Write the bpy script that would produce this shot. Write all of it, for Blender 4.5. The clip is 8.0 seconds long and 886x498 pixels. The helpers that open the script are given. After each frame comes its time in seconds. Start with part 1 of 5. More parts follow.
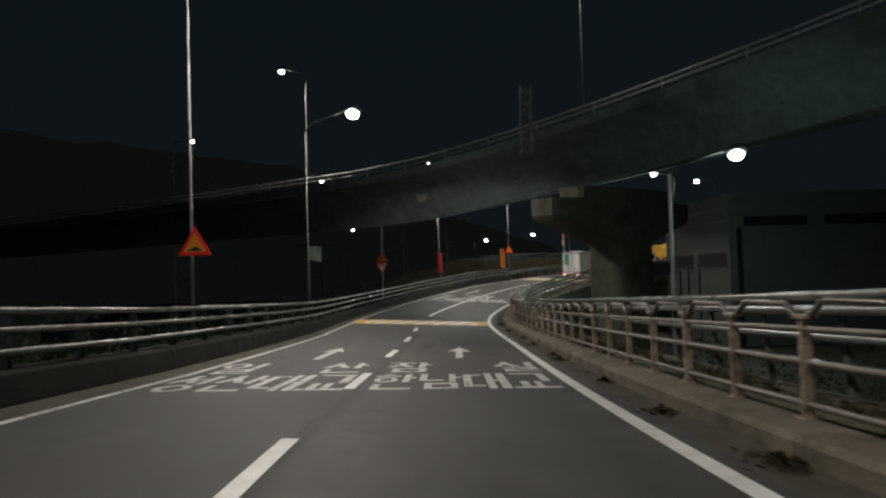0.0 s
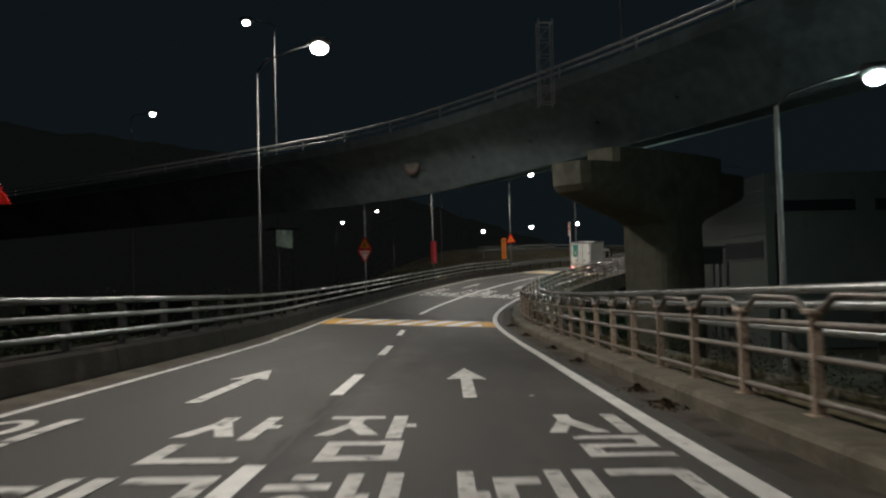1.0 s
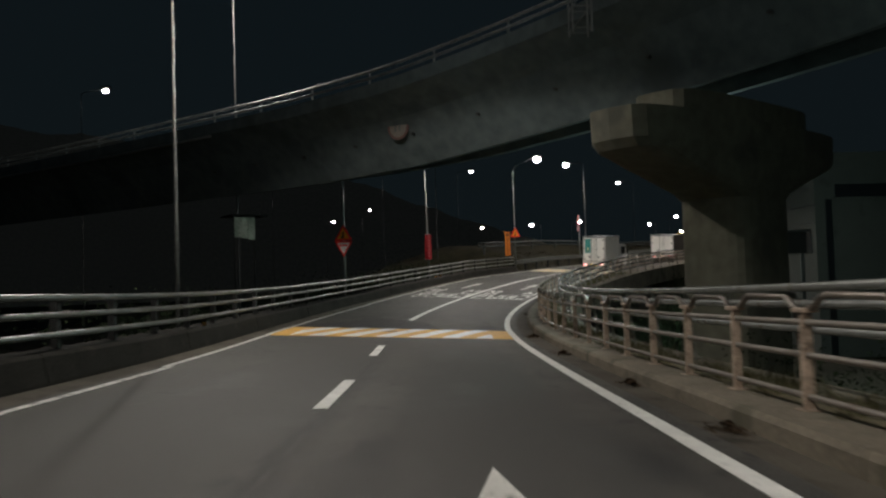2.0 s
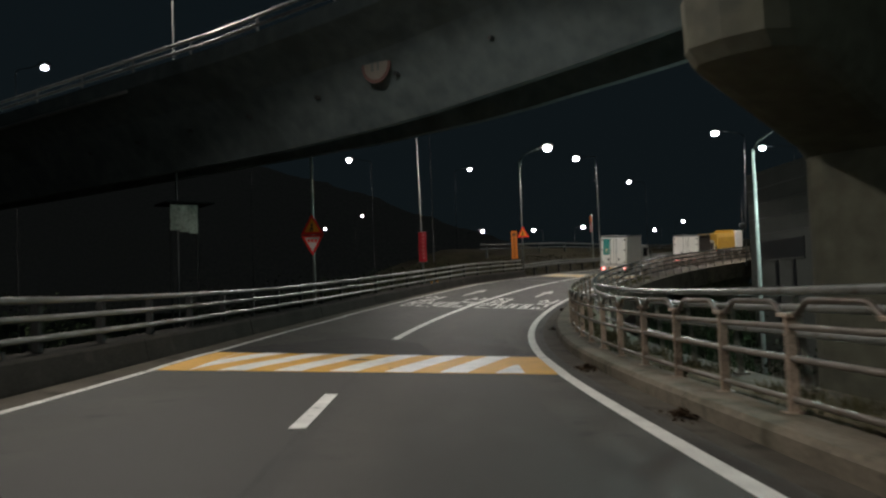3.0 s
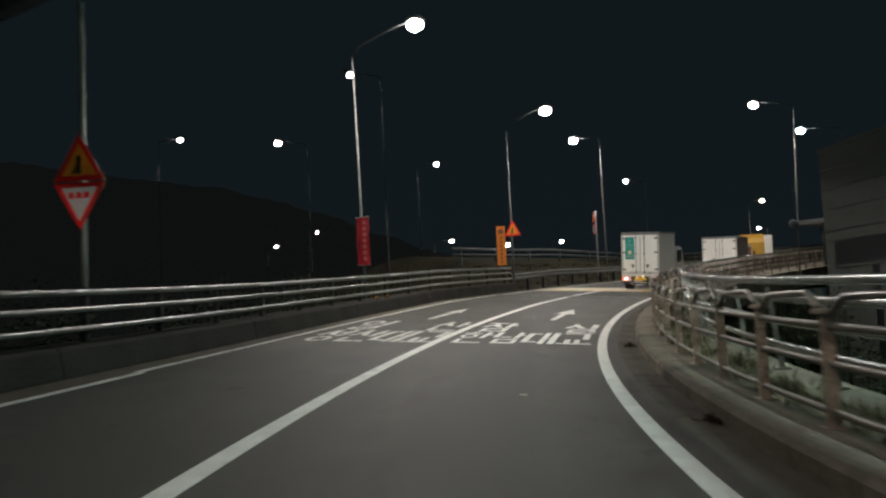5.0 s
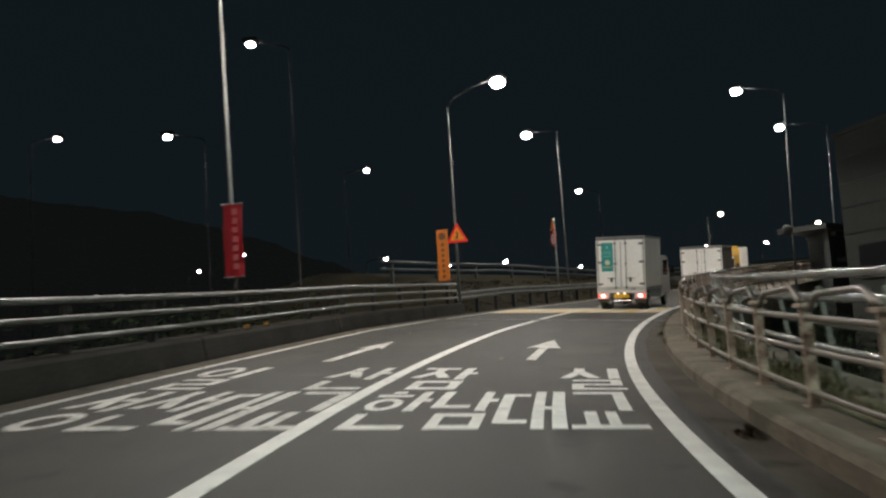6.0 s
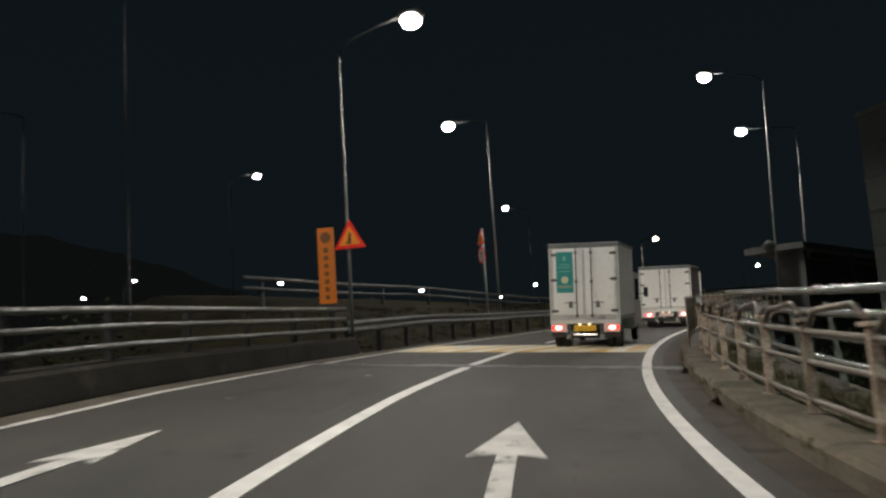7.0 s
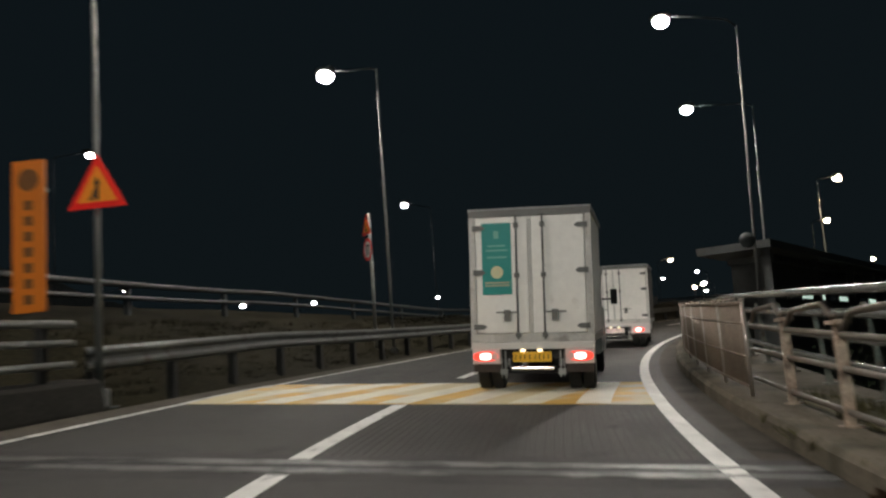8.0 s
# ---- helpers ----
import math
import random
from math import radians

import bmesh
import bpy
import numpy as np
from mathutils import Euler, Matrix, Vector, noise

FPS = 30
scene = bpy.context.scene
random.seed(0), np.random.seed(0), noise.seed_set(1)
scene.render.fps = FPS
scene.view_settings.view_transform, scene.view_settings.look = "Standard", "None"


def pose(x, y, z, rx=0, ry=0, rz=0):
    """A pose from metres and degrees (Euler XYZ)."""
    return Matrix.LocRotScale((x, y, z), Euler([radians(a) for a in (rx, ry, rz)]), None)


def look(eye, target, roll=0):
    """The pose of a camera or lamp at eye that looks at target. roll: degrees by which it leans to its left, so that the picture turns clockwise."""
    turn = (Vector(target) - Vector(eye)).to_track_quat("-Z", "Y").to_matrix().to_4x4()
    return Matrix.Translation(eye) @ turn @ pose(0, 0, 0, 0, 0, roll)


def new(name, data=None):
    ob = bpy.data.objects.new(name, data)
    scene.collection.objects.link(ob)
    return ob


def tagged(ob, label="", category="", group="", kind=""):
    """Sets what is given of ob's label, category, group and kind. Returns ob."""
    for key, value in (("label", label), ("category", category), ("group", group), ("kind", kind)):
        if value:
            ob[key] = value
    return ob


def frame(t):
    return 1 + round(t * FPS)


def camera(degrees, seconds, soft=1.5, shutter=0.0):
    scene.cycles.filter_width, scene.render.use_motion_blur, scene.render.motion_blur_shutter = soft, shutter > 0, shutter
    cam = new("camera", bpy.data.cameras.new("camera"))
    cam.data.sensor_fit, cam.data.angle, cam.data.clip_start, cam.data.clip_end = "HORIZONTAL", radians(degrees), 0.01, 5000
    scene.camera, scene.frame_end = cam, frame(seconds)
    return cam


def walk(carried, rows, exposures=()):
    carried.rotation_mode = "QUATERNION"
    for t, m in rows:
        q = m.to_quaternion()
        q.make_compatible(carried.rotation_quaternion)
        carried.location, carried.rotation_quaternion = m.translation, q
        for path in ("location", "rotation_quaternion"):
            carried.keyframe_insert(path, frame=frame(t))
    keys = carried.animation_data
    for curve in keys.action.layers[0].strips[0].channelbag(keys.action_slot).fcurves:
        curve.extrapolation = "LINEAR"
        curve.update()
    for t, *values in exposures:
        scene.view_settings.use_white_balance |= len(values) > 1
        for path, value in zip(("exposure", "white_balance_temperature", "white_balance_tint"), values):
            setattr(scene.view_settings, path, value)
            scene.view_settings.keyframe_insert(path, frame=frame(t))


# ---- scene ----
# ---------------------------------------------------------------- camera
DEGREES = 54.68
cam = camera(DEGREES, 8.0, soft=2.3, shutter=0.4)
PATH = [
    (0, (-1.996, -0.008, 1.169), (-1.567, 9.974, 1.583), -1.72),
    (0.5, (-1.861, 4.329, 1.050), (-1.396, 14.310, 1.433), -1.40),
    (1, (-1.681, 8.590, 0.936), (-1.179, 18.570, 1.303), -1.50),
    (1.5, (-1.488, 12.627, 0.831), (-0.945, 22.605, 1.200), -1.64),
    (3, (-0.878, 25.053, 0.576), (-0.281, 35.022, 1.083), -2.08),
    (3.5, (-0.612, 28.954, 0.511), (0.071, 38.914, 1.081), -2.32),
    (4, (-0.286, 32.982, 0.466), (0.492, 42.933, 1.077), -2.13),
    (5.5, (1.054, 45.739, 0.552), (2.330, 55.619, 1.432), -3.25),
    (6, (1.914, 50.394, 0.675), (3.623, 60.194, 1.691), -3.67),
    (6.5, (3.015, 55.211, 0.860), (5.192, 64.900, 2.038), -3.93),
    (7, (4.280, 59.709, 1.080), (6.942, 69.258, 2.392), -3.70),
    (7.5, (5.852, 64.305, 1.337), (9.046, 73.678, 2.730), -3.70),
    (8, (7.633, 68.589, 1.607), (11.383, 77.753, 3.006), -4.15),
]
walk(cam, [(t, look(eye, target, roll)) for t, eye, target, roll in PATH], exposures=((0, 0.3), (1.5, 0.27), (4, 0.27), (5.5, 0.78), (6.5, 0.4), (8, 0.32)))

# ---------------------------------------------------------------- night sky
world = bpy.data.worlds.new("night_sky")
scene.world = world
world.use_nodes = True
bg = world.node_tree.nodes["Background"]
coord = world.node_tree.nodes.new("ShaderNodeTexCoord")
split = world.node_tree.nodes.new("ShaderNodeSeparateXYZ")
fade = world.node_tree.nodes.new("ShaderNodeMapRange")
fade.inputs[1].default_value, fade.inputs[2].default_value = 0.0, 0.55
tone = world.node_tree.nodes.new("ShaderNodeMix")
tone.data_type = "RGBA"
tone.inputs[6].default_value, tone.inputs[7].default_value = (0.36, 0.56, 0.66, 1), (0.3, 0.52, 0.68, 1)
world.node_tree.links.new(coord.outputs["Generated"], split.inputs[0])
world.node_tree.links.new(split.outputs[2], fade.inputs[0])
world.node_tree.links.new(fade.outputs[0], tone.inputs[0])
world.node_tree.links.new(tone.outputs[2], bg.inputs[0])
bg.inputs[1].default_value = 0.0108


# ---------------------------------------------------------------- the road's line
# s runs along the right edge line, u to the right of it, h up from the surface.
K_S = [0, 10, 18, 26, 34, 42, 50, 58, 66, 74, 84, 100, 130]
K_V = [0.00565, 0.00302, 0.00044, -0.00185, 0.0, 0.01284, 0.01226, 0.01088, 0.01216, 0.01191, 0.0103, 0.0095, 0.0095]
G_S = [0, 14, 28, 42, 56, 70, 90, 115]
G_V = [-0.0263, -0.0248, -0.0175, 0.0119, 0.0431, 0.0607, 0.054, 0.055]
B_V = [0.0337, 0.027, 0.0399, 0.05, 0.0619, 0.0793, 0.0494, 0.04]
STEP, S_FROM, S_TO = 0.5, -20.0, 200.0
S_ALL = np.arange(S_FROM, S_TO, STEP)
turned = np.cumsum(np.interp(S_ALL, K_S, K_V)) * STEP
zero = int(np.argmin(abs(S_ALL)))
turned -= turned[zero]
line_x, line_y = np.cumsum(np.sin(turned)) * STEP, np.cumsum(np.cos(turned)) * STEP
line_z = np.cumsum(np.interp(S_ALL, G_S, G_V)) * STEP
line_x, line_y, line_z = line_x - line_x[zero], line_y - line_y[zero], line_z - line_z[zero]
HUMPS = ((37.9, 41.0), (79.7, 82.9))


def hump(s):
    """How far the surface of a speed table stands over the road."""
    for a, b in HUMPS:
        if a < s < b:
            return 0.012 * min(1.0, (s - a) / 0.6, (b - s) / 0.6)
    return 0.0


def heading(s):
    return float(np.interp(s, S_ALL, turned))


def bank(s):
    return float(np.interp(s, G_S, B_V))


def rd(s, u, h=0.0):
    """The place in the world of a place on the road."""
    th, b = heading(s), bank(s)
    x, y, z = (float(np.interp(s, S_ALL, a)) for a in (line_x, line_y, line_z))
    return Vector((x + u * math.cos(th), y - u * math.sin(th), z - u * b + h))


def rd_pose(s, u, h=0.0, turn=0.0, upright=True):
    """A pose whose y axis runs along the road; upright, or square to the banked surface."""
    m = Matrix.Translation(rd(s, u, h)) @ Matrix.Rotation(-heading(s) + radians(turn), 4, "Z")
    if not upright:
        m = m @ Matrix.Rotation(math.atan(bank(s)), 4, "Y") @ Matrix.Rotation(math.atan(float(np.interp(s, G_S, G_V))), 4, "X")
    return m


# ---------------------------------------------------------------- materials
def mat(name, color, rough=0.6, metal=0.0, vary=0.25, fine=40.0, coarse=1.5, bump=0.15, dirt=None, island=0.0, emit=0.0, obj_rand=0.0):
    m = bpy.data.materials.new(name)
    m.use_nodes = True
    nt = m.node_tree
    n, l = nt.nodes, nt.links
    p = n["Principled BSDF"]
    p.inputs["Roughness"].default_value = rough
    p.inputs["Metallic"].default_value = metal
    geo = n.new("ShaderNodeNewGeometry")
    a, b = n.new("ShaderNodeTexNoise"), n.new("ShaderNodeTexNoise")
    a.inputs["Scale"].default_value, b.inputs["Scale"].default_value = fine, coarse
    a.inputs["Detail"].default_value, b.inputs["Detail"].default_value = 4, 5
    for t in (a, b):
        l.new(geo.outputs["Position"], t.inputs["Vector"])
    mix = n.new("ShaderNodeMath")
    mix.operation = "ADD"
    l.new(a.outputs[0], mix.inputs[0])
    l.new(b.outputs[0], mix.inputs[1])
    ramp = n.new("ShaderNodeMapRange")
    ramp.inputs[1].default_value, ramp.inputs[2].default_value = 0.7, 1.3
    ramp.inputs[3].default_value, ramp.inputs[4].default_value = 1 - vary, 1 + vary
    l.new(mix.outputs[0], ramp.inputs[0])
    value = ramp.outputs[0]
    if obj_rand:
        info = n.new("ShaderNodeObjectInfo")
        r = n.new("ShaderNodeMapRange")
        r.inputs[3].default_value, r.inputs[4].default_value = 1 - obj_rand, 1 + obj_rand
        l.new(info.outputs["Random"], r.inputs[0])
        mul = n.new("ShaderNodeMath")
        mul.operation = "MULTIPLY"
        l.new(value, mul.inputs[0])
        l.new(r.outputs[0], mul.inputs[1])
        value = mul.outputs[0]
    hue = n.new("ShaderNodeMix")
    hue.data_type, hue.blend_type = "RGBA", "MULTIPLY"
    hue.inputs[0].default_value = 1.0
    hue.inputs[6].default_value = (*color, 1)
    l.new(value, hue.inputs[7])
    out = hue.outputs[2]
    if dirt:
        d = n.new("ShaderNodeTexNoise")
        d.inputs["Scale"].default_value, d.inputs["Detail"].default_value = dirt[1], 8
        l.new(geo.outputs["Position"], d.inputs["Vector"])
        lim = n.new("ShaderNodeMapRange")
        lim.inputs[1].default_value, lim.inputs[2].default_value = dirt[2], dirt[2] + 0.12
        l.new(d.outputs[0], lim.inputs[0])
        over = n.new("ShaderNodeMix")
        over.data_type = "RGBA"
        l.new(lim.outputs[0], over.inputs[0])
        l.new(out, over.inputs[6])
        over.inputs[7].default_value = (*dirt[0], 1)
        out = over.outputs[2]
    l.new(out, p.inputs["Base Color"])
    if bump:
        bp = n.new("ShaderNodeBump")
        bp.inputs["Strength"].default_value, bp.inputs["Distance"].default_value = bump, 0.01
        l.new(mix.outputs[0], bp.inputs["Height"])
        l.new(bp.outputs[0], p.inputs["Normal"])
    if emit:
        p.inputs["Emission Color"].default_value = (*color, 1)
        p.inputs["Emission Strength"].default_value = emit
    return m


def glow(name, color, strength):
    m = bpy.data.materials.new(name)
    m.use_nodes = True
    p = m.node_tree.nodes["Principled BSDF"]
    p.inputs["Base Color"].default_value = (*color, 1)
    p.inputs["Emission Color"].default_value = (*color, 1)
    p.inputs["Emission Strength"].default_value = strength
    p.inputs["Roughness"].default_value = 0.3
    return m


def asphalt():
    """Worn asphalt; the UV map is (u, s), so streaks and tracks run along the road."""
    m = mat("asphalt", (0.064, 0.058, 0.052), 0.6, vary=0.42, fine=75, coarse=0.5, bump=0.9)
    n, l = m.node_tree.nodes, m.node_tree.links
    p = n["Principled BSDF"]
    base = p.inputs["Base Color"].links[0].from_socket
    uv = n.new("ShaderNodeUVMap")
    uv.uv_map = "along"

    def layer(base, scale, low, high, color, detail=6):
        mp = n.new("ShaderNodeMapping")
        mp.inputs["Scale"].default_value = (*scale, 1)
        l.new(uv.outputs[0], mp.inputs[0])
        t = n.new("ShaderNodeTexNoise")
        t.inputs["Scale"].default_value, t.inputs["Detail"].default_value = 1.0, detail
        l.new(mp.outputs[0], t.inputs["Vector"])
        r = n.new("ShaderNodeMapRange")
        r.inputs[1].default_value, r.inputs[2].default_value = low, high
        l.new(t.outputs[0], r.inputs[0])
        x = n.new("ShaderNodeMix")
        x.data_type = "RGBA"
        l.new(r.outputs[0], x.inputs[0])
        l.new(base, x.inputs[6])
        x.inputs[7].default_value = (*color, 1)
        return x.outputs[2], r.outputs[0]

    base, _ = layer(base, (1.3, 0.07), 0.5, 0.75, (0.034, 0.033, 0.032))
    base, wet = layer(base, (0.9, 0.3), 0.55, 0.7, (0.027, 0.026, 0.026))
    base, _ = layer(base, (2.6, 1.9), 0.6, 0.72, (0.018, 0.017, 0.017), 8)
    base, _ = layer(base, (0.7, 0.16), 0.56, 0.66, (0.024, 0.022, 0.021), 5)
    base, _ = layer(base, (6.0, 0.25), 0.64, 0.8, (0.088, 0.082, 0.075))
    # the left-hand lane, laid apart along a wavering edge, is painted darker and greener for its weaker light
    sep = n.new("ShaderNodeSeparateXYZ")
    l.new(uv.outputs[0], sep.inputs[0])
    wob = n.new("ShaderNodeTexNoise")
    wob.inputs["Scale"].default_value, wob.inputs["Detail"].default_value = 0.9, 4
    l.new(uv.outputs[0], wob.inputs["Vector"])
    edge = n.new("ShaderNodeMath")
    edge.operation = "MULTIPLY_ADD"
    edge.inputs[1].default_value = 0.35
    l.new(wob.outputs[0], edge.inputs[0])
    l.new(sep.outputs[0], edge.inputs[2])
    dim_mask = n.new("ShaderNodeMapRange")
    dim_mask.inputs[1].default_value, dim_mask.inputs[2].default_value = -2.97, -2.86
    dim_mask.inputs[3].default_value, dim_mask.inputs[4].default_value = 0.38, 0.0
    l.new(edge.outputs[0], dim_mask.inputs[0])
    left_dim = n.new("ShaderNodeMix")
    left_dim.data_type = "RGBA"
    l.new(dim_mask.outputs[0], left_dim.inputs[0])
    l.new(base, left_dim.inputs[6])
    left_dim.inputs[7].default_value = (0.03, 0.033, 0.029, 1)
    base = left_dim.outputs[2]
    near, off, along = n.new("ShaderNodeMapRange"), n.new("ShaderNodeMapRange"), n.new("ShaderNodeMapRange")
    near.inputs[1].default_value, near.inputs[2].default_value = -3.02, -2.94
    off.inputs[1].default_value, off.inputs[2].default_value = -2.92, -2.66
    off.inputs[3].default_value, off.inputs[4].default_value = 0.95, 0.0
    along.inputs[1].default_value, along.inputs[2].default_value = 37.0, 38.0
    along.inputs[3].default_value, along.inputs[4].default_value = 1.0, 0.0
    l.new(edge.outputs[0], near.inputs[0])
    l.new(edge.outputs[0], off.inputs[0])
    l.new(sep.outputs[1], along.inputs[0])
    both, fac = n.new("ShaderNodeMath"), n.new("ShaderNodeMath")
    both.operation = fac.operation = "MULTIPLY"
    l.new(near.outputs[0], both.inputs[0])
    l.new(off.outputs[0], both.inputs[1])
    l.new(both.outputs[0], fac.inputs[0])
    l.new(along.outputs[0], fac.inputs[1])
    band = n.new("ShaderNodeMix")
    band.data_type = "RGBA"
    l.new(fac.outputs[0], band.inputs[0])
    l.new(base, band.inputs[6])
    band.inputs[7].default_value = (0.015, 0.0145, 0.014, 1)
    base = band.outputs[2]
    # oil drips in the middle of each lane and rubbed wheel tracks
    base, _ = layer(base, (9.0, 5.0), 0.7, 0.76, (0.018, 0.018, 0.018), 3)
    base, _ = layer(base, (0.55, 0.012), 0.48, 0.6, (0.046, 0.043, 0.04), 2)
    l.new(base, p.inputs["Base Color"])
    p.inputs["Specular IOR Level"].default_value = 0.32
    gloss = n.new("ShaderNodeMapRange")
    gloss.inputs[3].default_value, gloss.inputs[4].default_value = 0.66, 0.6
    l.new(wet, gloss.inputs[0])
    l.new(gloss.outputs[0], p.inputs["Roughness"])
    return m


ASPHALT = asphalt()
ASPHALT_NEW = mat("newer_dark_asphalt", (0.016, 0.0155, 0.015), 0.7, vary=0.3, fine=75, coarse=0.6, bump=0.8)
TAR = mat("tar_seam", (0.036, 0.033, 0.031), 0.75, vary=0.5, fine=70, coarse=2.5, bump=0.6)
# parapet concrete: the shade on its road face is put into the dark base colour
CONCRETE_DARK = mat("shade_darkened_concrete", (0.026, 0.024, 0.021), 0.92, vary=0.4, fine=25, coarse=0.9, bump=0.4, dirt=((0.05, 0.044, 0.037), 1.3, 0.62))
POLE = mat("dull_pole_steel", (0.14, 0.145, 0.14), 0.6, 0.35, vary=0.2, fine=12, coarse=2, bump=0.05)
ARM_STEEL = mat("dark_arm_steel", (0.018, 0.019, 0.019), 0.6, 0.3, vary=0.2, bump=0)
RAIL_DULL = mat("dull_grey_rail", (0.105, 0.11, 0.102), 0.36, 0.4, vary=0.35, fine=20, coarse=2.0, bump=0.1, dirt=((0.06, 0.05, 0.04), 4, 0.58))
SLOPE_RAIL = mat("weathered_slope_rail", (0.045, 0.049, 0.049), 0.6, 0.2, vary=0.3, bump=0)
FAR_POLE = mat("dim_far_pole", (0.035, 0.037, 0.037), 0.6, 0.3, vary=0.2, bump=0)
PIER = mat("olive_pier_concrete", (0.115, 0.112, 0.083), 0.92, vary=0.28, fine=3, coarse=0.4, bump=0.15, dirt=((0.075, 0.075, 0.06), 0.6, 0.55))
FAR_STEEL = mat("dull_far_steel", (0.12, 0.13, 0.13), 0.6, 0.4, vary=0.2, bump=0)
WB_STEEL = mat("dirty_barrier_steel", (0.085, 0.09, 0.085), 0.5, 0.3, vary=0.35, fine=18, coarse=1.5, bump=0.1, dirt=((0.045, 0.04, 0.034), 3, 0.55))
LEAF = mat("dead_leaves", (0.05, 0.032, 0.018), 0.9, vary=0.6, fine=60, coarse=8, bump=0)
HOOP_BROWN = mat("brown_hoop_bar", (0.115, 0.094, 0.075), 0.34, 0.4, vary=0.4, fine=25, coarse=4, bump=0.1, dirt=((0.09, 0.06, 0.045), 8, 0.55), obj_rand=0.3)
# weathered posts; reddish light falling on them is put into the pinkish base colour
POST_PINK = mat("weathered_post_red_glow_tint", (0.37, 0.285, 0.22), 0.5, 0.15, vary=0.45, fine=40, coarse=5, bump=0.25, dirt=((0.15, 0.11, 0.085), 7, 0.55), obj_rand=0.25)
SHOULDER = mat("dusty_shoulder", (0.084, 0.074, 0.06), 0.8, vary=0.4, fine=50, coarse=1.2, bump=0.5, dirt=((0.04, 0.035, 0.029), 1.8, 0.58))
CONCRETE = mat("old_concrete", (0.15, 0.126, 0.092), 0.88, vary=0.45, fine=22, coarse=0.9, bump=0.6, dirt=((0.08, 0.072, 0.045), 1.5, 0.52))
VIADUCT = mat("viaduct_concrete", (0.098, 0.122, 0.126), 0.92, vary=0.26, fine=2.5, coarse=0.3, bump=0.12, dirt=((0.068, 0.083, 0.084), 0.45, 0.54))
SIGN_GREY = mat("dark_bolt_grey", (0.05, 0.052, 0.05), 0.7, 0.2, vary=0.2, bump=0)
PAINT = mat("road_paint_white", (0.76, 0.75, 0.72), 0.55, vary=0.2, fine=60, coarse=3, bump=0.3, dirt=((0.13, 0.125, 0.12), 5.5, 0.63))
PAINT_WORN = mat("road_paint_worn", (0.58, 0.57, 0.54), 0.6, vary=0.3, fine=60, coarse=3, bump=0.3, dirt=((0.075, 0.07, 0.065), 6.5, 0.56))
PAINT_YELLOW = mat("road_paint_yellow", (0.62, 0.33, 0.03), 0.55, vary=0.2, fine=60, coarse=3, bump=0.3, dirt=((0.1, 0.07, 0.03), 4.0, 0.66))
PAINT_YELLOW_WORN = mat("worn_road_paint_yellow", (0.64, 0.4, 0.085), 0.6, vary=0.2, fine=40, coarse=2, bump=0.3, dirt=((0.6, 0.53, 0.33), 1.1, 0.46))
PAINT_CREAM = mat("worn_road_paint_cream", (0.74, 0.71, 0.58), 0.6, vary=0.18, fine=60, coarse=3, bump=0.3, dirt=((0.42, 0.38, 0.26), 3.0, 0.6))
GALV = mat("galvanised_steel", (0.3, 0.31, 0.3), 0.48, 0.8, vary=0.25, fine=30, coarse=3, bump=0.1, dirt=((0.16, 0.14, 0.12), 5, 0.62))
RAIL_GREY = mat("grey_painted_rail", (0.22, 0.228, 0.215), 0.27, 0.4, vary=0.25, fine=20, coarse=2.0, bump=0.1, dirt=((0.14, 0.11, 0.085), 6, 0.6))
RAIL_TAN = mat("dusty_beige_rail", (0.165, 0.143, 0.12), 0.48, 0.15, vary=0.35, fine=30, coarse=3.0, bump=0.2, dirt=((0.12, 0.08, 0.055), 5, 0.58))
PALE_STEEL = mat("pale_zinc_plate", (0.2, 0.19, 0.165), 0.5, 0.25, vary=0.4, fine=30, coarse=3, bump=0.1, dirt=((0.1, 0.075, 0.055), 5, 0.52))
POST_DARK = mat("dark_steel_post", (0.014, 0.0145, 0.0135), 0.7, 0.2, vary=0.3)
BLACK = mat("black_rubber", (0.018, 0.018, 0.018), 0.75, vary=0.3)
EARTH = mat("dark_earth", (0.05, 0.045, 0.035), 0.95, vary=0.5, fine=6, coarse=0.25, bump=0.6)
GRASS = mat("dry_grass", (0.024, 0.021, 0.012), 0.95, vary=0.5, fine=12, coarse=0.8, bump=0.6)
for dull in (CONCRETE_DARK, GRASS, EARTH, LEAF, VIADUCT, SHOULDER):
    dull.node_tree.nodes["Principled BSDF"].inputs["Specular IOR Level"].default_value = 0.12
LED = glow("lamp_glass", (1.0, 0.97, 0.92), 80.0)
LED_COOL = glow("cool_lamp_glass", (0.8, 1.0, 0.93), 80.0)
LED_WARM = glow("warm_lamp_glass", (1.0, 0.78, 0.5), 30.0)
RED_LIGHT = glow("red_tail_light", (1.0, 0.05, 0.03), 1.3)
RED_CORE = glow("tail_light_core", (1.0, 0.62, 0.57), 3.2)
PLATE_LIGHT = glow("dim_plate_lamp", (1.0, 0.8, 0.5), 2.0)
WHITE_LIGHT = glow("white_point_light", (1.0, 0.95, 0.88), 25.0)


# ---------------------------------------------------------------- mesh helpers
def mesh_of(name, bm, material, smooth=False):
    bmesh.ops.recalc_face_normals(bm, faces=bm.faces)
    me = bpy.data.meshes.new(name)
    bm.to_mesh(me)
    bm.free()
    for m in material if isinstance(material, (list, tuple)) else (material,):
        me.materials.append(m)
    if smooth:
        for p in me.polygons:
            p.use_smooth = True
    return me


def part(name, bm, material, parent=None, label="", smooth=False, m=None):
    ob = new(name, mesh_of(name, bm, material, smooth))
    if parent is not None:
        ob.parent = parent
    if m is not None:
        ob.matrix_basis = m
    if label:
        ob["label"] = label
    return ob


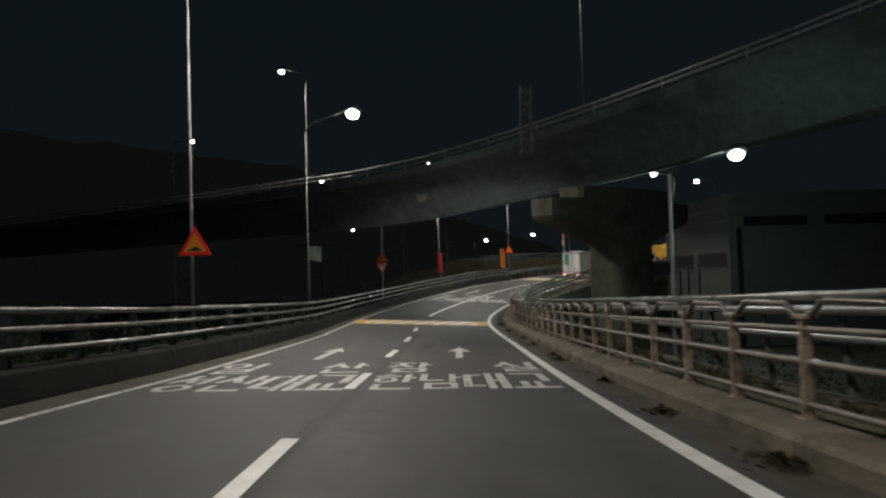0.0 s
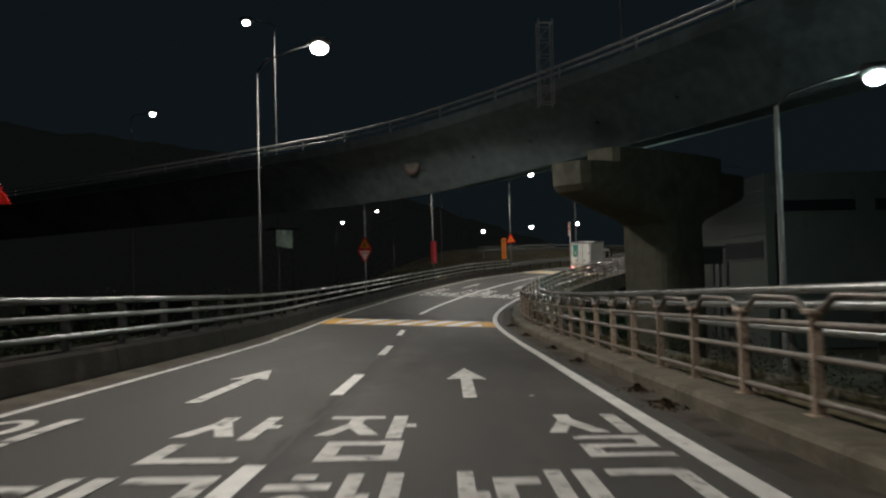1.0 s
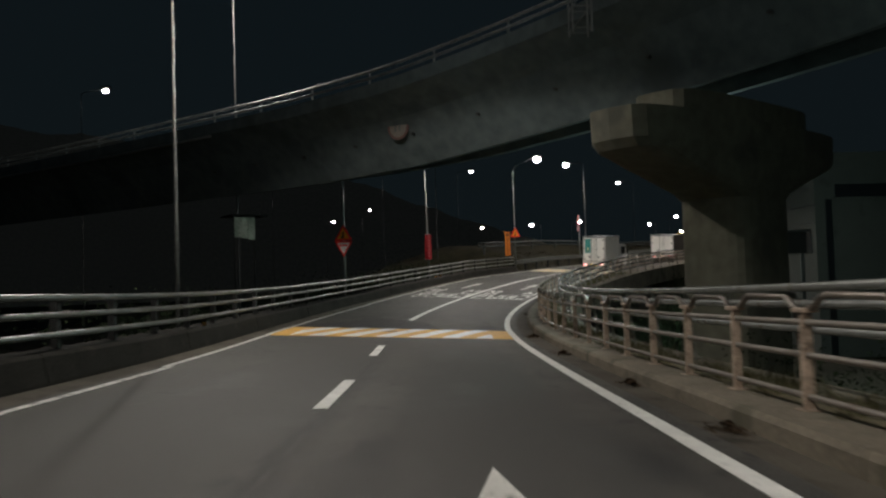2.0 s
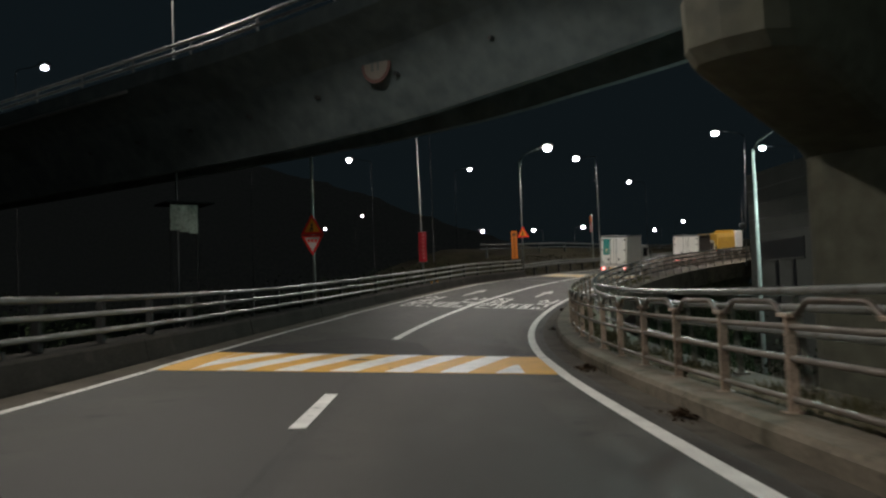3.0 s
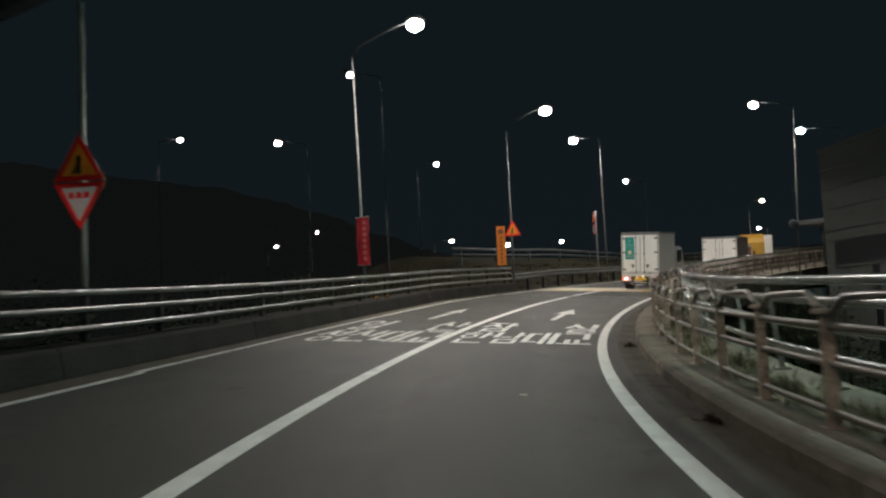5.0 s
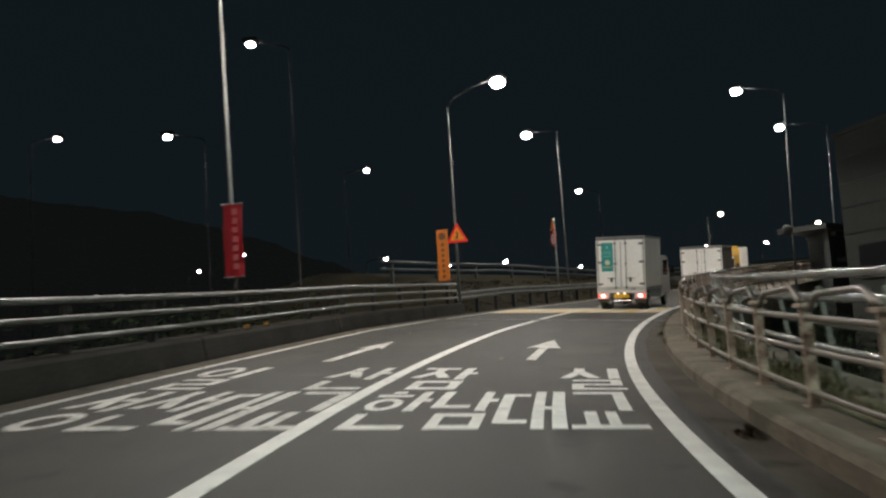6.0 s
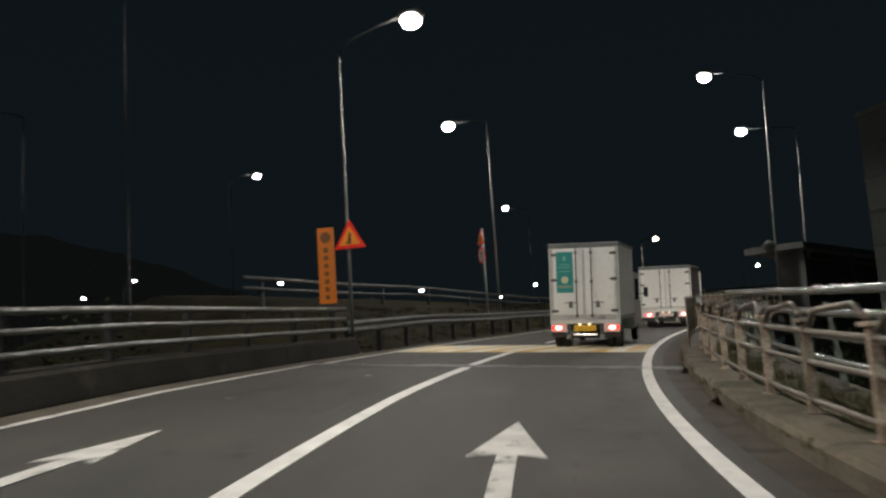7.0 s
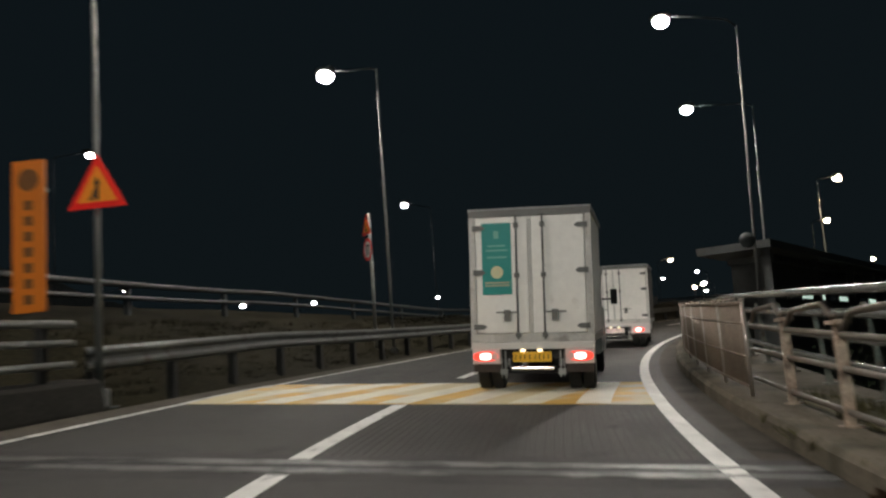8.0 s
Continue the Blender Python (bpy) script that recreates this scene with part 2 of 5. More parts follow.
def share(name, me, parent, m):
    ob = new(name, me)
    ob.parent = parent
    ob.matrix_basis = m
    return ob


def thing(name, m, label, category, group="", kind=""):
    ob = new(name)
    ob.empty_display_size = 0.2
    ob.matrix_basis = m
    return tagged(ob, label, category, group, kind)


def box(bm, x0, x1, y0, y1, z0, z1, bevel=0.0):
    made = bmesh.ops.create_cube(bm, size=1.0)["verts"]
    for v in made:
        v.co = Vector((x0 + (v.co.x + 0.5) * (x1 - x0), y0 + (v.co.y + 0.5) * (y1 - y0), z0 + (v.co.z + 0.5) * (z1 - z0)))
    if bevel:
        edges = list({e for v in made for e in v.link_edges})
        bmesh.ops.bevel(bm, geom=edges, offset=bevel, segments=2, affect="EDGES", profile=0.6)
    return bm


def boxes(*rows, bevel=0.0):
    bm = bmesh.new()
    for r in rows:
        box(bm, *r, bevel=bevel)
    return bm


def tube(bm, points, radius, sides=8, cap=True):
    """A round bar through points; radius is one number or one for each point."""
    pts = [Vector(p) for p in points]
    rad = radius if isinstance(radius, (list, tuple)) else [radius] * len(pts)
    rings, side = [], None
    for i, p in enumerate(pts):
        d = (pts[min(i + 1, len(pts) - 1)] - pts[max(i - 1, 0)]).normalized()
        if side is None:
            side = d.cross(Vector((0, 0, 1)))
            if side.length < 0.05:
                side = Vector((1, 0, 0))
        side = (side - d * side.dot(d)).normalized()
        up = side.cross(d)
        rings.append([bm.verts.new(p + rad[i] * (math.cos(k * math.tau / sides) * side + math.sin(k * math.tau / sides) * up)) for k in range(sides)])
    for a, b in zip(rings, rings[1:]):
        for k in range(sides):
            bm.faces.new((a[k], a[(k + 1) % sides], b[(k + 1) % sides], b[k]))
    if cap:
        bm.faces.new(rings[0])
        bm.faces.new(rings[-1])
    return bm


def sweep(s_list, section, closed=True, lift=None):
    """Sweeps a section of (u, h) along the road."""
    bm = bmesh.new()
    rings = []
    for s in s_list:
        extra = lift(s) if lift else 0.0
        rings.append([bm.verts.new(rd(s, u, h + extra)) for u, h in section])
    n = len(section)
    for a, b in zip(rings, rings[1:]):
        for k in range(n if closed else n - 1):
            bm.faces.new((a[k], a[(k + 1) % n], b[(k + 1) % n], b[k]))
    if closed:
        bm.faces.new(rings[0])
        bm.faces.new(rings[-1])
    return bm


def span(a, b, step=1.0):
    n = max(1, int(round((b - a) / step)))
    return [a + (b - a) * i / n for i in range(n + 1)]


def pipe_section(u, h, r, sides=10, flat=1.0):
    return [(u + r * math.cos(k * math.tau / sides), h + r * flat * math.sin(k * math.tau / sides)) for k in range(sides)]


def slab(outline, z=0.0, thick=0.004):
    """A flat plate from an outline of (x, y)."""
    bm = bmesh.new()
    f = bm.faces.new([bm.verts.new((x, y, z + thick)) for x, y in outline])
    out = bmesh.ops.extrude_face_region(bm, geom=[f])
    for v in (g for g in out["geom"] if isinstance(g, bmesh.types.BMVert)):
        v.co.z = z
    return bm


def plate(outline, thick=0.01):
    """An upright plate facing -y from an outline of (x, z)."""
    bm = bmesh.new()
    f = bm.faces.new([bm.verts.new((x, -thick, z)) for x, z in outline])
    out = bmesh.ops.extrude_face_region(bm, geom=[f])
    for v in (g for g in out["geom"] if isinstance(g, bmesh.types.BMVert)):
        v.co.y = 0.0
    return bm


def on_road(bm, s0, u0, lift=0.005, skew=0.0):
    """Lays a flat mesh drawn as (u, s) on the road's surface; skew sets it aslant across the road."""
    for v in bm.verts:
        u = u0 + v.co.x
        s = s0 + v.co.y + skew * u
        v.co = rd(s, u, v.co.z + lift + hump(s))
    return bm

# ---------------------------------------------------------------- ground, road, kerbs
def ground_sheet():
    bm = bmesh.new()
    xs = [-2500, -600, -200, -100, -60, -40, -25, -15, -8, 0, 8, 15, 25, 40, 60, 100, 200, 600, 2500]
    ys = [-2500, -400, -100, -40, -20, 0, 20, 40, 60, 80, 100, 120, 150, 200, 400, 900, 2500]
    grid = [[bm.verts.new((x, y, -4.2 + 0.4 * noise.noise((x * 0.05, y * 0.05, 0)))) for x in xs] for y in ys]
    for a, b in zip(grid, grid[1:]):
        for k in range(len(xs) - 1):
            bm.faces.new((a[k], a[k + 1], b[k + 1], b[k]))
    return part("ground", bm, EARTH)


tagged(ground_sheet(), "dark bare ground below the elevated road", "ground", kind="structure")

HILL = mat("wooded_hill_haze_glow", (0.075, 0.066, 0.05), 0.95, vary=0.5, fine=0.6, coarse=0.02, bump=0.3)
# faint emission stands in for haze and scattered city light over the hill
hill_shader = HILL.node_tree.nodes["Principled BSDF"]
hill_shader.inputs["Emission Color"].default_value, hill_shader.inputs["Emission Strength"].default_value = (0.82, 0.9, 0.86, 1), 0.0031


def far_hill():
    """A wooded hill far beyond the ramp, its crest falling towards the open sky; the crest is ragged with treetops."""
    bm, rows = bmesh.new(), []
    for k in range(261):
        a = -80 + k * 0.36
        rise = float(np.interp(a, [-80, -30, -15, -8, -2.5, 3, 9, 13.6], [9.5, 10.5, 9.0, 8.2, 6.6, 4.6, 2.6, 0.4]))
        trees = 3.2 * noise.noise((a * 0.35, 0, 1)) + 1.8 * abs(noise.noise((a * 1.9, 3, 0))) + 1.2 * abs(noise.noise((a * 5.1, 7, 0)))
        ray = Vector((math.sin(radians(a)), math.cos(radians(a)), 0))
        ring = [(430, -6), (455, 0.42), (500, 1.0), (540, 0.95), (700, -6)]
        row = []
        for r, h in ring:
            z = -6.0 if h < 0 else 500 * math.tan(radians(rise)) * h * (1 if h > 0.9 else 1 + 0.2 * noise.noise((a * 0.5, h, 2))) + (trees if h > 0.9 else 0.0)
            row.append(bm.verts.new((r * ray.x, r * ray.y, z)))
        rows.append(row)
    for p, q in zip(rows, rows[1:]):
        for j in range(4):
            bm.faces.new((p[j], p[j + 1], q[j + 1], q[j]))
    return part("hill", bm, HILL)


tagged(far_hill(), "dark wooded hill with a faint haze glow painted in, on the horizon beyond the ramps", "hill", kind="structure")

ROAD_S = span(-18, 190, 0.5)
U_CUTS = [-6.62, -6.2, -4.6, -3.1, -1.5, 0.3]
road_bm = sweep(ROAD_S, [(u, 0.0) for u in U_CUTS] + [(0.3, -0.9), (-6.62, -0.9)])
layer = road_bm.loops.layers.uv.new("along")
n_sec = len(U_CUTS) + 2
road_bm.verts.index_update()
for f in road_bm.faces:
    for lp in f.loops:
        ring, k = divmod(lp.vert.index, n_sec)
        lp[layer].uv = (U_CUTS[min(k, len(U_CUTS) - 1)] if k < len(U_CUTS) else 9.0, ROAD_S[min(ring, len(ROAD_S) - 1)])
road = part("road", road_bm, ASPHALT)
tagged(road, "worn grey asphalt carriageway with two lanes, patched and stained", "road", kind="structure")
shoulder = part("shoulder", sweep(ROAD_S, [(0.3, 0.0), (0.48, -0.006), (0.66, 0.0), (0.66, -0.9), (0.3, -0.9)]), SHOULDER)
tagged(shoulder, "dusty dirty gutter strip beside the kerb", "road shoulder", kind="structure")
KERB_SECTION = [(0.66, -0.9), (0.66, 0.14), (0.7, 0.19), (0.9, 0.205), (1.55, 0.2), (2.3, 0.2), (2.3, -0.9)]
walkway = thing("kerb", Matrix(), "", "", kind="structure")
for a in range(-18, 190, 4):
    part("kerb_segment", sweep(span(a + 0.012, a + 3.988, 0.5), KERB_SECTION), CONCRETE, walkway)
part("joint_filler", sweep(ROAD_S, [(0.672, -0.88), (0.672, 0.13), (0.71, 0.175), (0.9, 0.19), (2.28, 0.185), (2.28, -0.88)]), BLACK, walkway, "dark filler in the joints")
tagged(walkway, "dirty raised concrete kerb and ledge under the railing", "kerb", kind="structure")
dust = part("dust_strip", sweep(ROAD_S, [(-6.62, -0.02), (-6.62, 0.02), (-6.45, 0.007), (-6.24, 0.002), (-6.24, -0.02)]), SHOULDER)
tagged(dust, "strip of brown dust along the foot of the parapet", "dust", kind="structure")


def seam(a, b, u, w):
    """A wavy dark tar seam along the road."""
    bm = bmesh.new()
    rows = []
    for s in span(a, b, 0.4):
        x = u + 0.12 * noise.noise((s * 0.25, u, 0)) + 0.03 * noise.noise((s * 1.7, u, 4))
        h = w * (0.55 + 0.6 * abs(noise.noise((s * 0.6, u, 9))))
        rows.append((bm.verts.new(rd(s, x - h, 0.003)), bm.verts.new(rd(s, x + h, 0.003))))
    for p, q in zip(rows, rows[1:]):
        bm.faces.new((p[0], p[1], q[1], q[0]))
    tagged(part("tar_seam", bm, TAR), "dark tar-filled seam along the asphalt", "road seam", kind="structure")


seam(-15, 37.6, -3.08, 0.032)

for a, b in ((20, 24), (58, 62), (100, 104), (140, 144)):
    p = part("road_pier", sweep(span(a, b), [(-5.5, -0.9), (1.0, -0.9), (0.2, -2.0), (-0.8, -6), (-3.8, -6), (-4.8, -2.0)]), CONCRETE)
    tagged(p, "plain grey concrete pier under the road deck", "bridge pier", "road piers", kind="structure")


# ---------------------------------------------------------------- road paint
def strip(a, b, u, width, name="line", material=PAINT, label="", shift=None):
    w = width / 2
    bm = sweep(span(a, b, 0.15), [(u - w, -0.02), (u - w, 0.006), (u + w, 0.006), (u + w, -0.02)], lift=hump)
    ob = part(name, bm, material)
    return tagged(ob, label, "road marking", kind="structure")


strip(-15, 180, 0.0, 0.17, "edge_line", PAINT, "solid white edge line on the asphalt beside the kerb")
strip(-15, 30, -6.08, 0.1, "edge_line", PAINT_WORN, "thin solid white edge line along the parapet")
strip(30, 52, -6.17, 0.1, "edge_line", PAINT_WORN, "thin solid white edge line along the parapet")
strip(52, 74.98, -6.26, 0.1, "edge_line", PAINT_WORN, "thin solid white edge line along the parapet")
strip(75.63, 180, -6.15, 0.1, "edge_line", PAINT_WORN, "thin solid white edge line along the parapet")
for a, b in ((4.2, 7.2), (11.6, 14.3), (18.5, 21.1), (25.3, 28.2), (32.6, 35.2)):
    tagged(strip(a, b, -3.15, 0.15, "lane_dash", PAINT, "white dash of the broken lane line"), group="lane dashes")
strip(44.75, 74.95, -3.17, 0.17, "lane_line", PAINT, "solid white lane line")
strip(75.61, 79.6, -3.2, 0.17, "lane_line", PAINT, "solid white lane line")
for a in range(84, 160, 8):
    tagged(strip(a, a + 3, -3.2, 0.15, "lane_dash", PAINT, "white dash of the broken lane line"), group="lane dashes")


def arrow(s, u, length, head, wing):
    o = [(-0.08, 0), (0.08, 0), (0.08, length - head), (wing, length - head - 0.12), (0.0, length), (-wing, length - head - 0.12), (-0.08, length - head)]
    bm = slab(o)
    bmesh.ops.subdivide_edges(bm, edges=[e for e in bm.edges if e.calc_length() > 1], cuts=2)
    ob = part("arrow_marking", on_road(bm, s, u), PAINT_WORN)
    tagged(ob, "white straight-ahead arrow painted on the asphalt", "road marking", "lane arrows", kind="structure")


for s, u, length, head, wing in ((18.24, -1.6, 4.1, 1.75, 0.28), (17.65, -4.57, 4.1, 1.43, 0.255), (64.0, -1.56, 4.2, 1.83, 0.31), (63.3, -4.73, 3.85, 1.4, 0.24)):
    arrow(s, u, length, head, wing)


def bar(x0, x1, y0, y1):
    return [(x0, y0), (x1, y0), (x1, y1), (x0, y1)]


def ring(cx, cy, rx, ry, wx, wy, n=20):
    """A ring as four-cornered pieces."""
    out = []
    for k in range(n):
        a, b = k * math.tau / n, (k + 1) * math.tau / n
        out.append([(cx + rx * math.cos(a), cy + ry * math.sin(a)), (cx + rx * math.cos(b), cy + ry * math.sin(b)),
                    (cx + (rx - wx) * math.cos(b), cy + (ry - wy) * math.sin(b)), (cx + (rx - wx) * math.cos(a), cy + (ry - wy) * math.sin(a))])
    return out


def frame_box(x0, x1, y0, y1, wx, wy):
    return [bar(x0, x1, y0, y0 + wy), bar(x0, x1, y1 - wy, y1), bar(x0, x0 + wx, y0 + wy, y1 - wy), bar(x1 - wx, x1, y0 + wy, y1 - wy)]


# the strokes of which the painted syllables are made, in a square of side 1
SIOT = [[(0.2, 1.0), (0.38, 1.0), (0.38, 0.84), (0.18, 0.5), (0.0, 0.5), (0.2, 0.82)], [(0.3, 0.8), (0.39, 0.84), (0.64, 0.5), (0.45, 0.5), (0.27, 0.72)]]
JIEUT = [bar(0.02, 0.62, 0.92, 1.0), [(0.25, 0.918), (0.42, 0.918), (0.4, 0.8), (0.18, 0.5), (0.0, 0.5), (0.25, 0.78)], [(0.31, 0.77), (0.4, 0.798), (0.64, 0.5), (0.45, 0.5), (0.28, 0.7)]]
A_VOWEL = [bar(0.72, 0.88, 0.42, 1.0), bar(0.88, 1.0, 0.68, 0.77)]
I_VOWEL = [bar(0.76, 0.94, 0.47, 1.0)]
N_FINAL = [bar(0.14, 0.3, 0.085, 0.34), bar(0.14, 0.98, 0.0, 0.085)]
M_FINAL = frame_box(0.2, 0.92, 0.0, 0.36, 0.16, 0.085)
L_FINAL = [bar(0.2, 0.94, 0.35, 0.42), bar(0.77, 0.94, 0.24, 0.35), bar(0.2, 0.94, 0.17, 0.24), bar(0.2, 0.37, 0.07, 0.17), bar(0.2, 0.98, 0.0, 0.07)]
SYLLABLES = {
    "한": [bar(0.22, 0.44, 0.93, 1.0), bar(0.03, 0.62, 0.82, 0.89), *ring(0.33, 0.6, 0.27, 0.17, 0.13, 0.065), *A_VOWEL, *N_FINAL],
    "남": [bar(0.04, 0.21, 0.58, 1.0), bar(0.04, 0.62, 0.5, 0.58), *A_VOWEL, *M_FINAL],
    "대": [bar(0.0, 0.19, 0.12, 0.92), bar(0.19, 0.44, 0.84, 0.92), bar(0.19, 0.46, 0.12, 0.2), bar(0.52, 0.69, 0.0, 1.0), bar(0.69, 0.8, 0.46, 0.54), bar(0.8, 1.0, 0.0, 1.0)],
    "교": [bar(0.08, 0.92, 0.92, 1.0), bar(0.72, 0.92, 0.42, 0.92), bar(0.2, 0.38, 0.085, 0.4), bar(0.5, 0.66, 0.085, 0.4), bar(0.0, 1.0, 0.0, 0.085)],
    "잠": [*JIEUT, *A_VOWEL, *M_FINAL],
    "실": [*SIOT, *I_VOWEL, *L_FINAL],
    "성": [*SIOT, bar(0.5, 0.72, 0.7, 0.78), bar(0.72, 0.9, 0.42, 1.0), *ring(0.55, 0.19, 0.36, 0.19, 0.16, 0.07)],
    "산": [*SIOT, *A_VOWEL, *N_FINAL],
    "일": [*ring(0.31, 0.75, 0.3, 0.24, 0.15, 0.08), *I_VOWEL, *L_FINAL],
}


def road_word(text, s, places, cell, height, material, label):
    """Syllables painted on the road, each in a cell that begins at its place across the road."""
    word = thing("road_lettering", Matrix(), label, "road marking", kind="structure")
    for ch, u in zip(text, places):
        bm = bmesh.new()
        for poly in SYLLABLES[ch]:
            bm.faces.new([bm.verts.new((x * cell, y * height, 0)) for x, y in poly])
        long = [e for e in bm.edges if e.calc_length() > 0.7]
        if long:
            bmesh.ops.subdivide_edges(bm, edges=long, cuts=3)
        part("letter", on_road(bm, s, u, 0.007, 0.1), material, word)
    return word


for s, near, far, gap, tall in ((11.72, PAINT_WORN, PAINT_WORN, 3.0, 2.25), (57.62, PAINT, PAINT_WORN, 2.77, 2.45)):
    road_word("한남대교", s, (-2.965, -2.27, -1.575, -0.88), 0.66, 2.55, near, "white painted lettering of a bridge name on the asphalt")
    road_word("잠실", s + gap, (-2.95, -1.0), 0.82, tall, near, "white painted lettering of a district name on the asphalt")
    road_word("성산대교", s, (-5.93, -5.25, -4.565, -3.88), 0.655, 2.55, far, "worn white lettering of a bridge name on the asphalt")
    road_word("일산", s + gap, (-5.95, -4.09), 0.78, tall, far, "worn white lettering of a district name on the asphalt")


def speed_table(a, b, base_paint, stripe_paint, pointed):
    table = thing("speed_table", Matrix(), "flat speed hump painted with slanting yellow and white stripes", "speed hump", "speed humps", "structure")
    part("base", sweep(span(a, b, 0.15), [(-6.1, -0.05), (-6.1, 0.004), (-0.02, 0.004), (-0.02, -0.05)], lift=hump), base_paint, table)
    length, lean, period, w = b - a, 0.88, 0.833, 0.42
    for i in range(8):
        u0 = -6.87 + i * period
        rows, bm = [], bmesh.new()
        for k in range(13):
            y = 0.02 + (length - 0.04) * k / 12
            l, r = u0 + lean * y / length, u0 + w + lean * y / length
            if i == 7 and pointed:
                l, r = u0 + 0.97 * y / length, u0 + 0.46 + 0.03 * y / length
            elif i == 7:
                l, r = u0 + 0.3 * y / length, u0 + 0.43 + 0.2 * y / length
            l, r = max(l, -5.62), max(r, -5.6)
            if r - l < 0.01:
                continue
            rows.append((bm.verts.new(rd(a + y, l, 0.009 + hump(a + y))), bm.verts.new(rd(a + y, r, 0.009 + hump(a + y)))))
        for p, q in zip(rows, rows[1:]):
            bm.faces.new((p[0], p[1], q[1], q[0]))
        part("stripe", bm, stripe_paint, table, "white slanting stripe")


speed_table(*HUMPS[0], PAINT_YELLOW, PAINT, True)
speed_table(*HUMPS[1], PAINT_YELLOW_WORN, PAINT_CREAM, False)
bm = slab([(-6.05, 41.02), (-1.95, 41.02), (-2.5, 43.8), (-3.3, 44.6), (-4.43, 45.4), (-4.9, 43.6), (-5.56, 42.6), (-6.05, 42.3)], thick=0.003)
bmesh.ops.triangulate(bm, faces=bm.faces)
bmesh.ops.subdivide_edges(bm, edges=bm.edges, cuts=3)
tagged(part("asphalt_patch", on_road(bm, 0, 0, 0.003), ASPHALT_NEW), "darker patch of newer asphalt behind the speed hump", "road patch", kind="structure")

joint = thing("expansion_joint", Matrix(), "steel expansion joint across the road deck", "expansion joint", kind="structure")
JOINT = mat("dirty_joint_steel", (0.17, 0.165, 0.16), 0.5, 0.5, vary=0.5, fine=30, coarse=1.2, bump=0.3, dirt=((0.03, 0.028, 0.027), 2.6, 0.45))
for k in (0.0, 0.32):
    bm = sweep([75.05 + k, 75.1 + k, 75.21 + k, 75.25 + k], [(-6.5, -0.05)] + [(u, 0.006) for u in span(-6.5, 0.64, 0.5)] + [(0.64, -0.05)])
    part("steel_edge", bm, JOINT, joint)
for a, b, lump in ((74.72, 75.04, 0.12), (75.58, 75.82, 0.08)):
    bm, rows = bmesh.new(), []
    for u in span(-6.4, 0.6, 0.2):
        e = lump * noise.noise((u * 0.9, a, 5))
        rows.append((bm.verts.new(rd(a + e, u, 0.0035)), bm.verts.new(rd(b + e * 0.4, u, 0.0035))))
    for p, q in zip(rows, rows[1:]):
        bm.faces.new((p[0], q[0], q[1], p[1]))
    part("tar_band", bm, TAR, joint, "uneven dark tar beside the joint")
part("rubber_seal", sweep([75.25, 75.31, 75.37], [(-6.5, -0.05), (-6.5, 0.003), (0.64, 0.003), (0.64, -0.05)]), BLACK, joint)

# grooved surface before the second speed table
GROOVE = mat("groove_dark", (0.044, 0.041, 0.038), 0.9, vary=0.4, bump=0.2)
grooves = thing("road_grooves", Matrix(), "fine grooves cut along the asphalt before the speed hump", "road grooves", kind="structure")
for k in range(36):
    u = -3.0 + k * 0.08
    part("groove", sweep(span(75.85, 79.6, 0.9), [(u, -0.02), (u, 0.003), (u + 0.007, 0.003), (u + 0.007, -0.02)]), GROOVE, grooves)

# ---------------------------------------------------------------- parapet and pipe rails beside the left edge
LEFT_END = 78.3
PARAPET_SECTION = [(-6.62, -0.9), (-6.62, 0.05), (-6.68, 0.36), (-6.72, 0.4), (-7.15, 0.4), (-7.2, 0.35), (-7.2, -0.9)]
parapet = thing("parapet", Matrix(), "", "", kind="structure")
for a in range(-15, 78, 6):
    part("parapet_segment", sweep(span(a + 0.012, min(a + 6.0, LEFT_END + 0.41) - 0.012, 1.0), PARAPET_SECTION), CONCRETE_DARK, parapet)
tagged(parapet, "low dirty concrete parapet, its colour darkened for shade, carrying a steel guardrail", "parapet", kind="structure")
guard = thing("pipe_guardrail", Matrix(), "three-pipe grey steel guardrail on a concrete parapet", "guardrail")
for h, r in ((1.07, 0.048), (0.85, 0.042), (0.6, 0.042)):
    part("rail", sweep(span(-15, LEFT_END, 1.0), pipe_section(-6.78, h, r)), RAIL_DULL, guard, smooth=True)
post_me = mesh_of("post", boxes((-0.16, -0.06, -0.05, 0.05, 0.0, 0.75), (-0.09, 0.06, -0.035, 0.035, 0.64, 0.71), (-0.09, 0.06, -0.035, 0.035, 0.42, 0.49), (-0.09, 0.06, -0.035, 0.035, 0.17, 0.24), (-0.2, 0.02, -0.1, 0.1, 0.0, 0.02)), POST_DARK)
s = -14.0
while s < LEFT_END:
    share("post", post_me, guard, rd_pose(s, -6.86, 0.38))
    s += 2.0

DELINEATOR = mat("amber_reflector", (0.5, 0.25, 0.06), 0.35, vary=0.15, bump=0)
for s in (34.7, 64.9, 65.7):
    d = thing("delineator", rd_pose(s, -6.8, 0.4), "small amber reflector on top of the parapet", "reflector", "parapet reflectors")
    part("body", boxes((-0.05, 0.05, -0.05, 0.05, 0.0, 0.1), bevel=0.012), POST_DARK, d)
    part("lens", boxes((-0.042, 0.042, -0.058, -0.05, 0.02, 0.09), bevel=0.003), DELINEATOR, d)

# ---------------------------------------------------------------- fence and outer rails on the right ledge
FENCE_S = span(-15, 180, 1.0)
HOOP_END = 78.6
outer = thing("pipe_barrier", Matrix(), "grey steel barrier of three thick pipes on angled brackets", "guardrail")
def top_drop(s):
    """The barrier's top pipe is mounted lower along the first stretch."""
    return float(np.interp(s, [12, 20, 40, 52, 60], [-0.11, -0.075, -0.07, -0.045, 0.0]))


